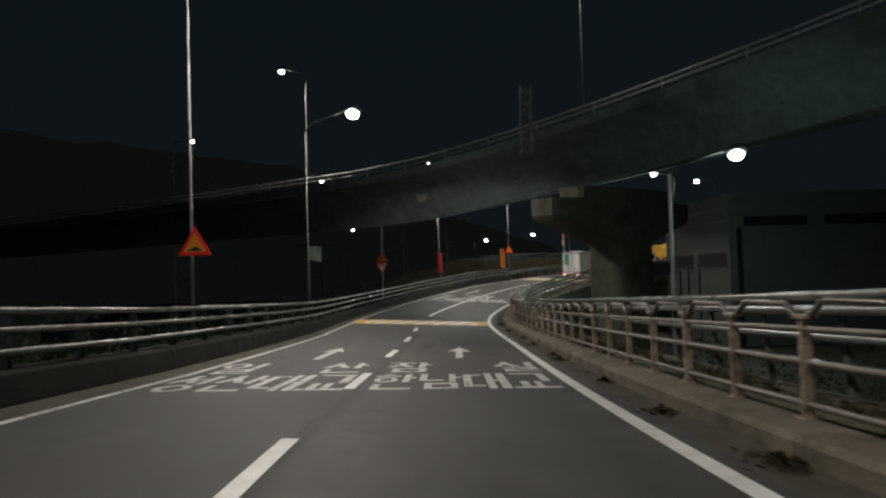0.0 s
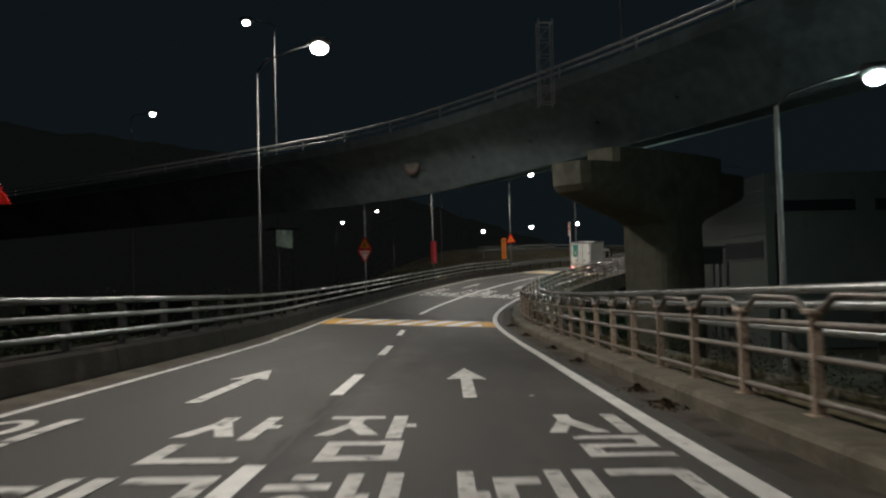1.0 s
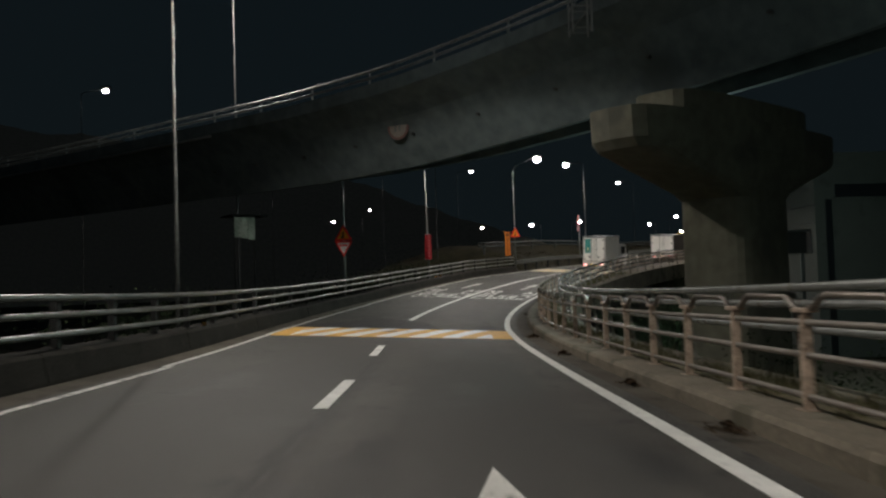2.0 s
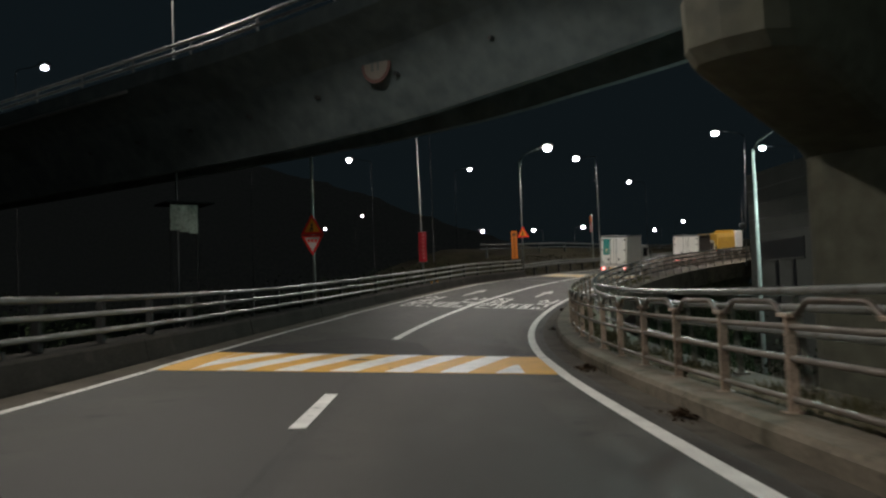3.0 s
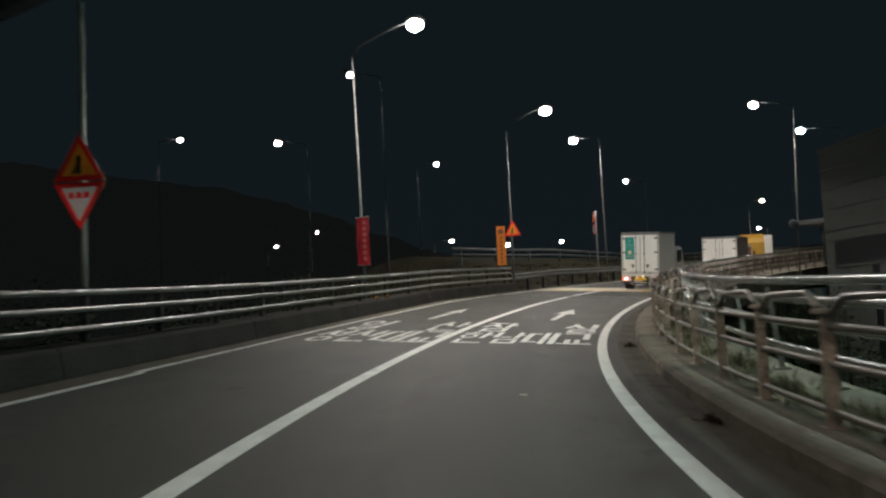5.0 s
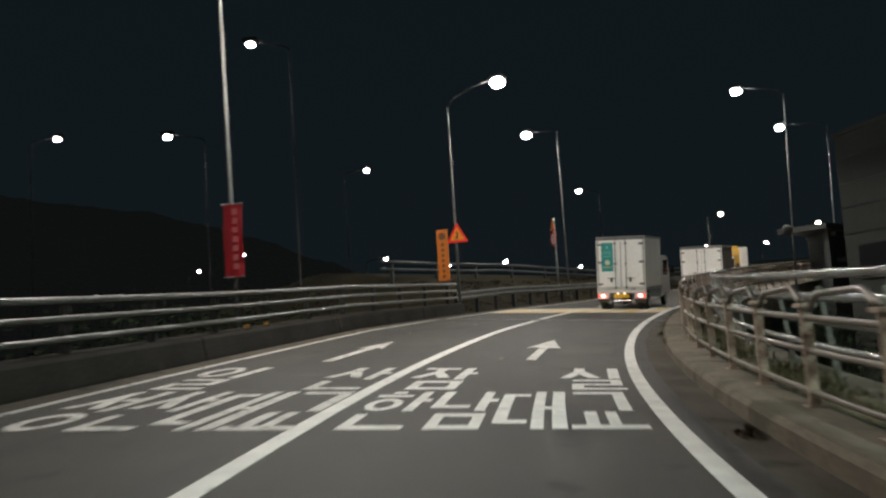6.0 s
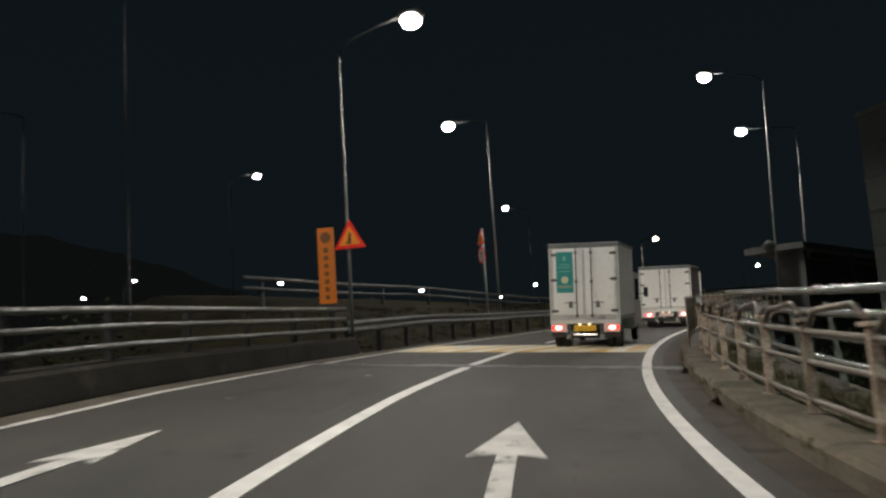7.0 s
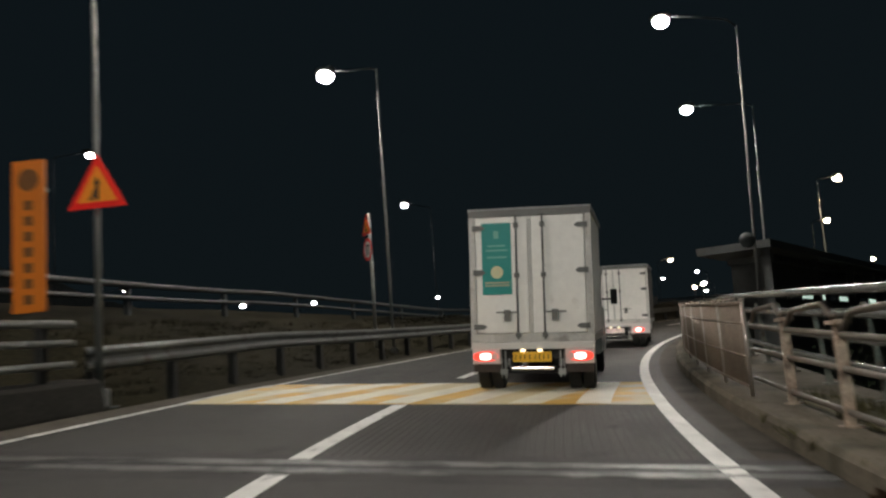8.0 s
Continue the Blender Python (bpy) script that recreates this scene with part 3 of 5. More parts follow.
for h, r in ((1.33, 0.052), (1.08, 0.05), (0.82, 0.045), (0.55, 0.04)):
    part("rail", sweep(FENCE_S, pipe_section(1.85, h, r), lift=top_drop if h > 1.2 else None), RAIL_GREY, outer, smooth=True)


def bracket():
    """Two pale leaning plates on a foot plate."""
    bm = boxes((0.0, 0.17, -0.08, 0.08, 0.0, 0.025))
    for y in (-0.03, 0.018):
        low = [(0.05, 0.02), (0.12, 0.02), (0.06, 0.5), (0.0, 1.0), (-0.045, 1.0), (0.01, 0.5)]
        a = [bm.verts.new((x, y, z)) for x, z in low]
        b = [bm.verts.new((x, y + 0.012, z)) for x, z in low]
        bm.faces.new(a)
        bm.faces.new(b)
        for k in range(len(low)):
            bm.faces.new((a[k], a[(k + 1) % len(low)], b[(k + 1) % len(low)], b[k]))
    for z in (0.35, 0.62, 0.88):
        box(bm, -0.045, 0.03, -0.035, 0.035, z - 0.025, z + 0.025)
    return bm


bracket_me = mesh_of("bracket", bracket(), PALE_STEEL)
s = -14.0
while s < 150:
    share("bracket", bracket_me, outer, rd_pose(s, 1.93, 0.2))
    s += 2.0

fence = thing("railing", Matrix(), "dusty beige steel railing with hooped top bars on the kerb", "railing")
for h, r in ((0.93, 0.028), (0.66, 0.028), (0.32, 0.028)):
    part("rail", sweep(span(-15, HOOP_END + 1.0, 1.0), pipe_section(1.1, h, r, 8)), RAIL_TAN, fence, smooth=True)


def fence_post():
    bm = boxes((-0.045, 0.045, -0.03, 0.03, 0.0, 0.82), bevel=0.01)
    box(bm, -0.09, 0.09, -0.08, 0.08, 0.0, 0.015)
    box(bm, -0.065, 0.065, -0.12, 0.12, 0.815, 0.85, 0.006)
    return bm


def hoop():
    bm = bmesh.new()
    tube(bm, [(0, -0.76, 0.0), (0, -0.68, 0.01), (0, -0.52, 0.1), (0, -0.45, 0.12), (0, 0.45, 0.12), (0, 0.52, 0.1), (0, 0.68, 0.01), (0, 0.76, 0.0)], 0.028, 8)
    return bm


fence_post_me, hoop_me = mesh_of("post", fence_post(), POST_PINK), mesh_of("hoop", hoop(), HOOP_BROWN, True)
s = 6.9 - 12 * 1.69
while s < HOOP_END:
    share("post", fence_post_me, fence, rd_pose(s, 1.1, 0.2, upright=True))
    share("hoop", hoop_me, fence, rd_pose(s + 0.845, 1.1, 1.03))
    s += 1.69


# ---------------------------------------------------------------- street lamps
def sign_of(v):
    return 1 if v > 0 else -1


def lamp_post(s, u, height, reach, turn=0.0, power=900.0, glass=LED, color=(1.0, 0.935, 0.85), base=0.0, radius=0.05, label="tall tapered grey steel street lamp, lit", rise=0.35, steel=POLE, size=1.0, all_round=False, cone=152):
    """A pole with an arm; reach > 0 carries the head to the right of the road's direction."""
    lamp = thing("street_lamp", rd_pose(s, u, base, turn), label, "street lamp", "street lamps")
    part("pole", tube(bmesh.new(), [(0, 0, 0), (0, 0, height * 0.3), (0, 0, height)], [radius, radius * 0.85, radius * 0.5], 10), steel, lamp, smooth=True)
    part("base_plate", boxes((-0.18, 0.18, -0.18, 0.18, 0, 0.03), (-0.1, 0.1, -0.1, 0.1, 0.03, 0.25), bevel=0.01), steel, lamp)
    sign = 1 if reach > 0 else -1
    part("arm", tube(bmesh.new(), [(0, 0, height - 0.05), (reach * 0.12, 0, height + rise * 0.4), (reach * 0.5, 0, height + rise * 0.8), (reach - sign_of(reach) * 0.3, 0, height + rise + 0.06)], 0.028, 8), ARM_STEEL, lamp, smooth=True)
    x0, x1 = sorted((reach - sign * 0.34, reach + sign * 0.34))
    top = height + rise
    shell = bmesh.new()
    tube(shell, [(x0, 0, top + 0.06), (x0 + 0.1, 0, top + 0.1), (x1 - 0.12, 0, top + 0.12), (x1, 0, top + 0.07)], [0.07, 0.15, 0.16, 0.06], 10)
    head = part("head", shell, steel, lamp, smooth=True)
    # the bowl is swollen beyond a real lens to stand in for the lamp's glare
    bowl = bmesh.new()
    bmesh.ops.create_uvsphere(bowl, u_segments=14, v_segments=8, radius=1.0)
    for v in bowl.verts:
        v.co = Vector((reach + v.co.x * 0.27 * size, v.co.y * 0.24 * size, top - 0.06 + v.co.z * 0.2 * size))
    part("glass", bowl, glass, head, "glowing lamp glass, enlarged to the size of its glare", smooth=True)
    if power:
        data = bpy.data.lights.new("lamp_light", "POINT" if all_round else "SPOT")
        data.energy, data.color, data.shadow_soft_size = power, color, 0.4 if all_round else 0.15
        if not all_round:
            data.spot_size, data.spot_blend = radians(cone), 0.12
        light = new("lamp_light", data)
        light.parent = head
        light.matrix_basis = pose(reach, 0, top - 0.3)
    return lamp


# along the left parapet; the one at 1.8 is unseen, added to light the near road
for s, u, h, rise, reach, turn, power in ((1.8, -7.5, 8.1, 0.75, 1.9, 0, 1600), (18.6, -7.4, 8.1, 0.75, 1.9, 0, 1650), (35.5, -7.6, 8.1, 0.75, 2.0, 0, 1200), (79.1, -6.95, 7.55, 0.77, 1.88, 12, 740)):
    lamp_post(s, u, h, reach, turn, power=power, rise=rise, cone=157 if s == 35.5 else 152)
banner_post = lamp_post(66.55, -7.86, 8.15, 2.2, power=2200.0, rise=0.76)
banner_post.matrix_basis = banner_post.matrix_basis @ Matrix.Rotation(radians(-1.0), 4, "Y")
lamp_post(93.2, -7.55, 9.0, -1.75, power=900.0, rise=0.1)
# beside the outer rails
for s, h, rise, reach, glass in ((96.6, 9.9, 0.55, -2.5, LED), (108.1, 9.6, 0.3, -3.0, LED_COOL)):
    leaning = lamp_post(s, 2.95, h, reach + 0.22, power=1900.0, glass=glass, rise=rise)
    leaning.matrix_basis = leaning.matrix_basis @ Matrix.Rotation(radians(2.0), 4, "Y")
# on the lower road
for s, u, h, reach, turn, power in ((25.8, 4.95, 5.1, 2.05, 0, 85), (52.8, 6.9, 5.5, 2.0, -55, 1700)):
    lamp_post(s, u, h + 4.0, reach, turn, base=-4.0, power=power, glass=LED_COOL, color=(0.72, 1.0, 0.92), rise=0.6, radius=0.09, size=0.82, all_round=True)

# lamps of the roads farther off: head x, y, z and the side on which its pole stands
FAR_LAMPS = [
    (-9.63, 54.56, 15.1, -1.5, 1.0), (-20.2, 74.3, 14.2, 1.6, 1.0), (-12.2, 105.6, 14.4, 1.6, 1.1), (-4.1, 94.35, 11.6, -1.8, 1.1),
    (0.5, 85.95, 13.4, -1.6, 1.0), (7.4, 112.3, 13.2, 1.6, 1.1), (26.0, 119.5, 12.3, -1.8, 1.2), (-14.6, 204.6, 14.8, 1.6, 1.4),
    (-6.6, 200.0, 16.8, 1.6, 1.3), (22.9, 167.0, 10.5, -1.6, 1.5), (34.5, 181.0, 11.8, 1.6, 1.6), (58.8, 216.0, 13.1, -1.6, 1.6),
    (60.6, 202.0, 13.8, 1.6, 1.6), (65.0, 212.0, 11.0, 1.6, 1.6), (80.4, 204.4, 14.8, -1.6, 1.7), (101.6, 218.9, 16.4, 1.6, 1.7),
    (9.1, 118.5, 7.2, 1.6, 0.9), (107.9, 204.0, 16.0, 1.6, 1.5), (74.3, 151.9, 11.2, -1.6, 1.2), (81.1, 159.1, 10.5, -1.6, 1.2), (87.1, 166.4, 10.1, -1.6, 1.2),
]
for x, y, z, reach, size in FAR_LAMPS:
    lamp = lamp_post(0, 0, z + 3.95, reach, power=2600.0 if y < 60 else 0.0, label="distant thin grey street lamp, lit", rise=0.25, steel=FAR_POLE, size=size * 0.7)
    lamp.matrix_basis = pose(x - reach, y, -4.2)
for x, y, z in ((46.3, 133.6, 11.7), (62.3, 140.9, 11.2), (46.9, 104.5, 10.9), (60.0, 118.0, 11.0)):
    lamp = lamp_post(0, 0, z + 3.95, 1.6, power=1500.0 if x < 50 else 0.0, color=(1.0, 0.8, 0.58), glass=LED_WARM, label="distant street lamp with warm orange light", rise=0.25, steel=FAR_STEEL, size=0.95)
    lamp.matrix_basis = pose(x - 1.6, y, -4.2)

# ---------------------------------------------------------------- viaduct overhead
def via(q, off, h):
    """q runs along the viaduct, off across it away from the viewer, h from the top of its near rail."""
    y = 42.32 - 0.886 * q - 0.0447 * q * q if q > 0 else 42.32 - 0.886 * q - 0.002 * q * q
    d = -0.886 - 0.0894 * q if q > 0 else -0.886 - 0.004 * q
    n = Vector((-d, 1.0)).normalized()
    z = 7.8 + 0.134 * q if q > -1.5 else max(7.44, 7.6 + 0.05 * (q + 1.5))
    return Vector((q + n.x * off, y + n.y * off, z + h))


def via_sweep(section, qs):
    bm = bmesh.new()
    rings = [[bm.verts.new(via(q, *f)) for f in section] for q in qs]
    n = len(section)
    for a, b in zip(rings, rings[1:]):
        for k in range(n):
            bm.faces.new((a[k], a[(k + 1) % n], b[(k + 1) % n], b[k]))
    bm.faces.new(rings[0])
    bm.faces.new(rings[-1])
    return bm


VQ = span(-70, 24, 1.0)
viaduct = thing("viaduct", Matrix(), "grey concrete viaduct crossing over the road, dark and weathered", "viaduct", kind="structure")
part("deck", via_sweep([(-0.1, -0.45), (0.2, -0.45), (0.25, -0.85), (6.4, -0.85), (6.45, -0.45), (6.75, -0.45), (6.75, -1.3), (5.9, -1.5), (0.75, -1.5), (0.5, -1.28), (-0.1, -0.85)], VQ), VIADUCT, viaduct)
part("girder", via_sweep([(0.75, -1.49), (2.1, -1.49), (1.98, -2.94), (1.72, -2.96)], VQ), VIADUCT, viaduct)
part("girder", via_sweep([(5.3, -1.47), (6.3, -1.47), (6.1, -2.24), (5.85, -2.24)], VQ), VIADUCT, viaduct)
part("ledge_pipe", tube(bmesh.new(), [via(q, -0.16, -0.95) for q in span(-60, -8, 1.0)], 0.05, 6), GALV, viaduct, smooth=True)
for q in span(-11, 18, 1.9):
    part("drain_bolt", tube(bmesh.new(), [via(q, 1.0, -2.05), via(q, 1.3, -2.05)], 0.05, 8), SIGN_GREY, viaduct)
for h in (0.0, -0.22):
    part("rail", tube(bmesh.new(), [via(q, 0.05, h) for q in VQ], 0.045, 6), GALV, viaduct, smooth=True)
for q in span(-70, 24, 2.0):
    part("post", tube(bmesh.new(), [via(q, 0.05, -0.5), via(q, 0.05, 0.0)], 0.03, 6), GALV, viaduct)


def pier(x, y, top, turn):
    p = thing("viaduct_pier", pose(x, y, -4.4, 0, 0, turn), "round-cornered concrete pier with a flared cap under the viaduct", "bridge pier", "viaduct piers", "structure")
    bm = bmesh.new()
    prof = [(0.0, 1.08, 1.38, 0), (top - 2.6, 1.08, 1.38, 0), (top - 2.4, 1.09, 1.75, -0.05), (top - 2.1, 1.1, 2.9, -0.2), (top - 1.55, 1.14, 4.85, -0.35), (top - 1.35, 1.17, 5.08, -0.35), (top - 0.6, 1.18, 5.12, -0.35), (top - 0.58, 1.0, 3.4, -0.2), (top, 1.0, 3.4, -0.2)]
    rings = []
    for z, a, b, mid in prof:
        rings.append([bm.verts.new((a * math.copysign(abs(math.cos(k * math.tau / 24)) ** 0.5, math.cos(k * math.tau / 24)), mid + b * math.copysign(abs(math.sin(k * math.tau / 24)) ** 0.5, math.sin(k * math.tau / 24)), z)) for k in range(24)])
    for a, b in zip(rings, rings[1:]):
        for k in range(24):
            bm.faces.new((a[k], a[(k + 1) % 24], b[(k + 1) % 24], b[k]))
    bm.faces.new(rings[-1])
    part("column", bm, PIER, p, smooth=False)


pier(8.12, 40.0, 9.75, -52)
pier(-34.4, 73.4, 5.1, -48)
pier(20.6, 12.4, 11.6, -68)

# lattice mast and lamp on the viaduct
mast = thing("lattice_mast", Matrix.Translation(via(4.0, -0.62, -1.45)), "thin steel lattice mast standing on the viaduct edge", "mast")
for x, y in ((-0.24, 0), (0.24, 0), (-0.24, 0.48), (0.24, 0.48)):
    part("leg", tube(bmesh.new(), [(x, y, 0), (x, y, 3.0)], 0.025, 6), FAR_STEEL, mast)
for k in range(6):
    z = 0.1 + k * 0.55
    part("brace", tube(bmesh.new(), [(-0.24, 0, z), (0.24, 0, z), (0.24, 0.48, z), (-0.24, 0.48, z), (-0.24, 0, z)], 0.014, 5), FAR_STEEL, mast)
    if k < 5:
        part("brace", tube(bmesh.new(), [(-0.24, 0, z), (0.24, 0, z + 0.55)], 0.012, 5), FAR_STEEL, mast)
vl = lamp_post(0, 0, 8.0, -1.6, power=400.0, label="grey steel street lamp standing on the viaduct", steel=FAR_STEEL)
vl.matrix_basis = Matrix.Translation(via(5.5, 0.4, -0.95))

# round height plate on the girder
hp = thing("height_limit_sign", Matrix.Translation(via(-1.7, 0.96, -1.75)) @ Matrix.Rotation(radians(-38), 4, "Z"), "round faded red-rimmed height plate fixed to the girder", "road sign", "road signs")
disc = part("rim", tube(bmesh.new(), [(0, -0.06, 0), (0, -0.03, 0)], 0.42, 28), mat("faded_red_rim", (0.11, 0.06, 0.05), 0.6, vary=0.3), hp)
part("face", tube(bmesh.new(), [(0, -0.066, 0), (0, -0.06, 0)], 0.34, 28), mat("faded_pale_face", (0.16, 0.15, 0.13), 0.6, vary=0.3), disc)
part("bracket", boxes((-0.2, -0.16, -0.03, 0.3, -0.02, 0.02), (0.16, 0.2, -0.03, 0.3, -0.02, 0.02)), FAR_STEEL, hp)
part("symbol", boxes((-0.14, -0.06, -0.071, -0.066, -0.14, 0.14), (0.03, 0.1, -0.071, -0.066, -0.14, 0.14)), FAR_STEEL, disc)


# ---------------------------------------------------------------- signs
RED = mat("retroreflective_red", (0.9, 0.022, 0.016), 0.35, vary=0.06, bump=0)
ORANGE = mat("retroreflective_orange", (0.95, 0.32, 0.025), 0.35, vary=0.06, bump=0)
AMBER = mat("amber_board", (0.62, 0.165, 0.012), 0.4, vary=0.08, bump=0)
WHITE_SIGN = mat("retroreflective_white", (0.8, 0.72, 0.7), 0.35, vary=0.05, bump=0)
SIGN_BLACK = mat("sign_black", (0.015, 0.015, 0.015), 0.5, vary=0.1, bump=0)
FADED_PRINT = mat("faded_brown_print", (0.16, 0.06, 0.012), 0.5, vary=0.3, fine=90, coarse=14, bump=0)
BANNER_RED = mat("red_banner_cloth", (0.48, 0.026, 0.04), 0.7, vary=0.2, bump=0.2)
BANNER_PALE = mat("pale_banner_print", (0.58, 0.13, 0.14), 0.7, vary=0.15, bump=0)


def tri(w, h, up=True, z=0.0):
    return [(-w / 2, z), (w / 2, z), (0, z + h)] if up else [(0, z), (w / 2, z + h), (-w / 2, z + h)]


def triangle_sign(parent, w, z, symbol, y=-0.09):
    h = w * 0.87
    m = Matrix.Translation((0, y, z))
    board = part("warning_board", plate(tri(w, h), 0.012), RED, parent, "red-bordered triangular warning board", m=m)
    part("face", plate(tri(w * 0.68, h * 0.68, z=h * 0.115), 0.003), ORANGE, board, "orange reflective face", m=pose(0, -0.0125, 0))
    for o in symbol:
        part("symbol", plate([(a * w, b * w) for a, b in o], 0.002), SIGN_BLACK, board, m=pose(0, -0.0165, 0))
    return board


BUMP_SYMBOL = [[(-0.24, 0.13), (0.24, 0.13), (0.2, 0.17), (0.1, 0.2), (0.05, 0.25), (-0.05, 0.25), (-0.1, 0.2), (-0.2, 0.17)]]
MERGE_SYMBOL = [[(-0.035, 0.13), (0.035, 0.13), (0.03, 0.38), (0.06, 0.38), (0.0, 0.5), (-0.06, 0.38), (-0.03, 0.38)], [(-0.14, 0.13), (-0.08, 0.13), (-0.03, 0.26), (-0.03, 0.32)]]


def small_pole(parent, h, r=0.045, base=0.0):
    part("pole", tube(bmesh.new(), [(0, 0, base), (0, 0, h)], r, 8), GALV, parent, smooth=True)


s1 = thing("warning_sign", rd_pose(18.55, -7.28, 0), "red and orange triangular speed-hump warning sign on a lamp post", "road sign", "road signs")
triangle_sign(s1, 0.74, 2.2, BUMP_SYMBOL)
part("clamp", boxes((-0.09, 0.09, -0.09, 0.0, 2.36, 2.4), (-0.09, 0.09, -0.09, 0.0, 2.62, 2.66)), GALV, s1)

s2 = thing("warning_sign", rd_pose(52.85, -7.5, 0), "red triangular merging sign above an inverted give-way plate", "road sign", "road signs")
small_pole(s2, 5.4, 0.05, -0.3)
triangle_sign(s2, 0.8, 2.68, MERGE_SYMBOL)
give = part("give_way_board", plate(tri(0.8, 0.7, False), 0.012), RED, s2, "red-bordered inverted triangle", m=pose(0, -0.09, 1.95))
part("face", plate(tri(0.56, 0.5, False, 0.13), 0.003), WHITE_SIGN, give, "white reflective face", m=pose(0, -0.0125, 0))
for k in range(3):
    part("letter_bar", plate([(-0.17 + k * 0.12, 0.47), (-0.08 + k * 0.12, 0.47), (-0.08 + k * 0.12, 0.56), (-0.17 + k * 0.12, 0.56)], 0.002), RED, give, m=pose(0, -0.0165, 0))

s3 = thing("warning_sign", rd_pose(79.0, -6.82, 0), "red and orange triangular side-road merging sign on a lamp post", "road sign", "road signs")
triangle_sign(s3, 0.82, 2.55, MERGE_SYMBOL)
part("clamp", boxes((-0.09, 0.09, -0.09, 0.0, 2.7, 2.74), (-0.09, 0.09, -0.09, 0.0, 3.0, 3.04)), GALV, s3)

s4 = thing("amber_sign", rd_pose(77.8, -6.95, 0), "tall narrow amber sign board with black lettering on the guardrail", "road sign", "road signs")
board = part("board", boxes((-0.2, 0.2, -0.03, 0.0, 1.2, 2.95), bevel=0.006), AMBER, s4)
part("disc", tube(bmesh.new(), [(0, -0.031, 2.72), (0, -0.036, 2.72)], 0.13, 20), FADED_PRINT, board)
for k in range(7):
    z = 2.42 - k * 0.18
    part("letter_bar", boxes((-0.055, 0.055, -0.035, -0.03, z - 0.05, z + 0.06)), FADED_PRINT, board)
for z in (1.6, 2.6):
    part("bracket", boxes((-0.15, 0.15, 0.0, 0.12, z, z + 0.04)), GALV, s4)

s5 = thing("no_turn_sign", rd_pose(92.6, -7.85, 0.92, -48), "round red-and-white prohibition sign below a triangular sign on a pole", "road sign", "road signs")
small_pole(s5, 3.4, 0.05, -1.4)
ring = part("round_board", tube(bmesh.new(), [(0, -0.1, 2.3), (0, -0.085, 2.3)], 0.34, 24), RED, s5, "red-rimmed round board")
part("face", tube(bmesh.new(), [(0, -0.104, 2.3), (0, -0.1, 2.3)], 0.25, 24), WHITE_SIGN, ring)
part("symbol", boxes((-0.05, 0.03, -0.108, -0.104, 2.14, 2.44), (0.03, 0.12, -0.108, -0.104, 2.36, 2.44)), SIGN_BLACK, ring)
triangle_sign(s5, 0.7, 2.75, MERGE_SYMBOL)

# red banner on its lamp post
ban = thing("banner", rd_pose(66.48, -7.8, 0), "red cloth banner with pale lettering hung on a lamp post", "banner")
bm = bmesh.new()
rows = []
for k in range(13):
    z = 1.35 + 1.52 * k / 12
    w = 0.21
    rows.append([bm.verts.new((x * w, -0.02 * math.sin(3.2 * x + k * 0.7) - 0.12 + y, z)) for x in (-1, -0.5, 0, 0.5, 1) for y in (0,)])
for a, b in zip(rows, rows[1:]):
    for k in range(4):
        bm.faces.new((a[k], a[k + 1], b[k + 1], b[k]))
bmesh.ops.solidify(bm, geom=list(bm.faces), thickness=0.006)
cloth = part("cloth", bm, BANNER_RED, ban)
for k in range(7):
    z = 1.5 + k * 0.19
    part("letter_bar", boxes((0.0, 0.12, -0.152, -0.147, z, z + 0.12)), BANNER_PALE, cloth)
for z in (1.35, 2.87):
    part("rod", tube(bmesh.new(), [(-0.24, -0.12, z), (0.24, -0.12, z)], 0.012, 6), GALV, ban)


# ---------------------------------------------------------------- trucks
BOX_WHITE = mat("box_panel_white", (0.82, 0.8, 0.77), 0.42, vary=0.06, fine=9, coarse=1.2, bump=0.03, dirt=((0.5, 0.46, 0.42), 2.2, 0.64))
ALU = mat("aluminium_frame", (0.27, 0.275, 0.27), 0.5, 0.3, vary=0.15, fine=30, coarse=2, bump=0.05)
ROD = mat("zinc_lock_rod", (0.13, 0.13, 0.125), 0.5, 0.3, vary=0.2, bump=0.05)
CHASSIS = mat("truck_chassis_black", (0.025, 0.024, 0.024), 0.6, 0.2, vary=0.4)
CAB_WHITE = mat("truck_body_white", (0.62, 0.6, 0.58), 0.35, vary=0.08, bump=0.03)
FLAP = mat("dirty_mudflap", (0.05, 0.038, 0.034), 0.8, vary=0.3, bump=0.1)
TARP = mat("dark_brown_tarp", (0.035, 0.028, 0.022), 0.7, vary=0.3, bump=0.2)
TEAL = mat("teal_poster", (0.009, 0.25, 0.225), 0.45, vary=0.06, bump=0)
POSTER_PALE = mat("pale_teal_print", (0.16, 0.42, 0.36), 0.5, vary=0.1, bump=0)
POSTER_SAND = mat("poster_sand_print", (0.36, 0.37, 0.25), 0.5, vary=0.15, bump=0)
FRAME_PALE = mat("pale_painted_frame", (0.5, 0.49, 0.47), 0.42, 0.15, vary=0.16, fine=20, coarse=1.6, bump=0.08, dirt=((0.3, 0.28, 0.26), 3.0, 0.58))
CREAM = mat("cream_print", (0.62, 0.6, 0.38), 0.5, vary=0.1, bump=0)
PLATE_YELLOW = mat("number_plate_yellow", (0.8, 0.45, 0.03), 0.4, vary=0.05, bump=0)
GLASS_DARK = mat("dark_glass", (0.01, 0.012, 0.014), 0.08, vary=0.05, bump=0)
LENS_WHITE = mat("clear_lens", (0.8, 0.6, 0.56), 0.2, vary=0.05, bump=0)
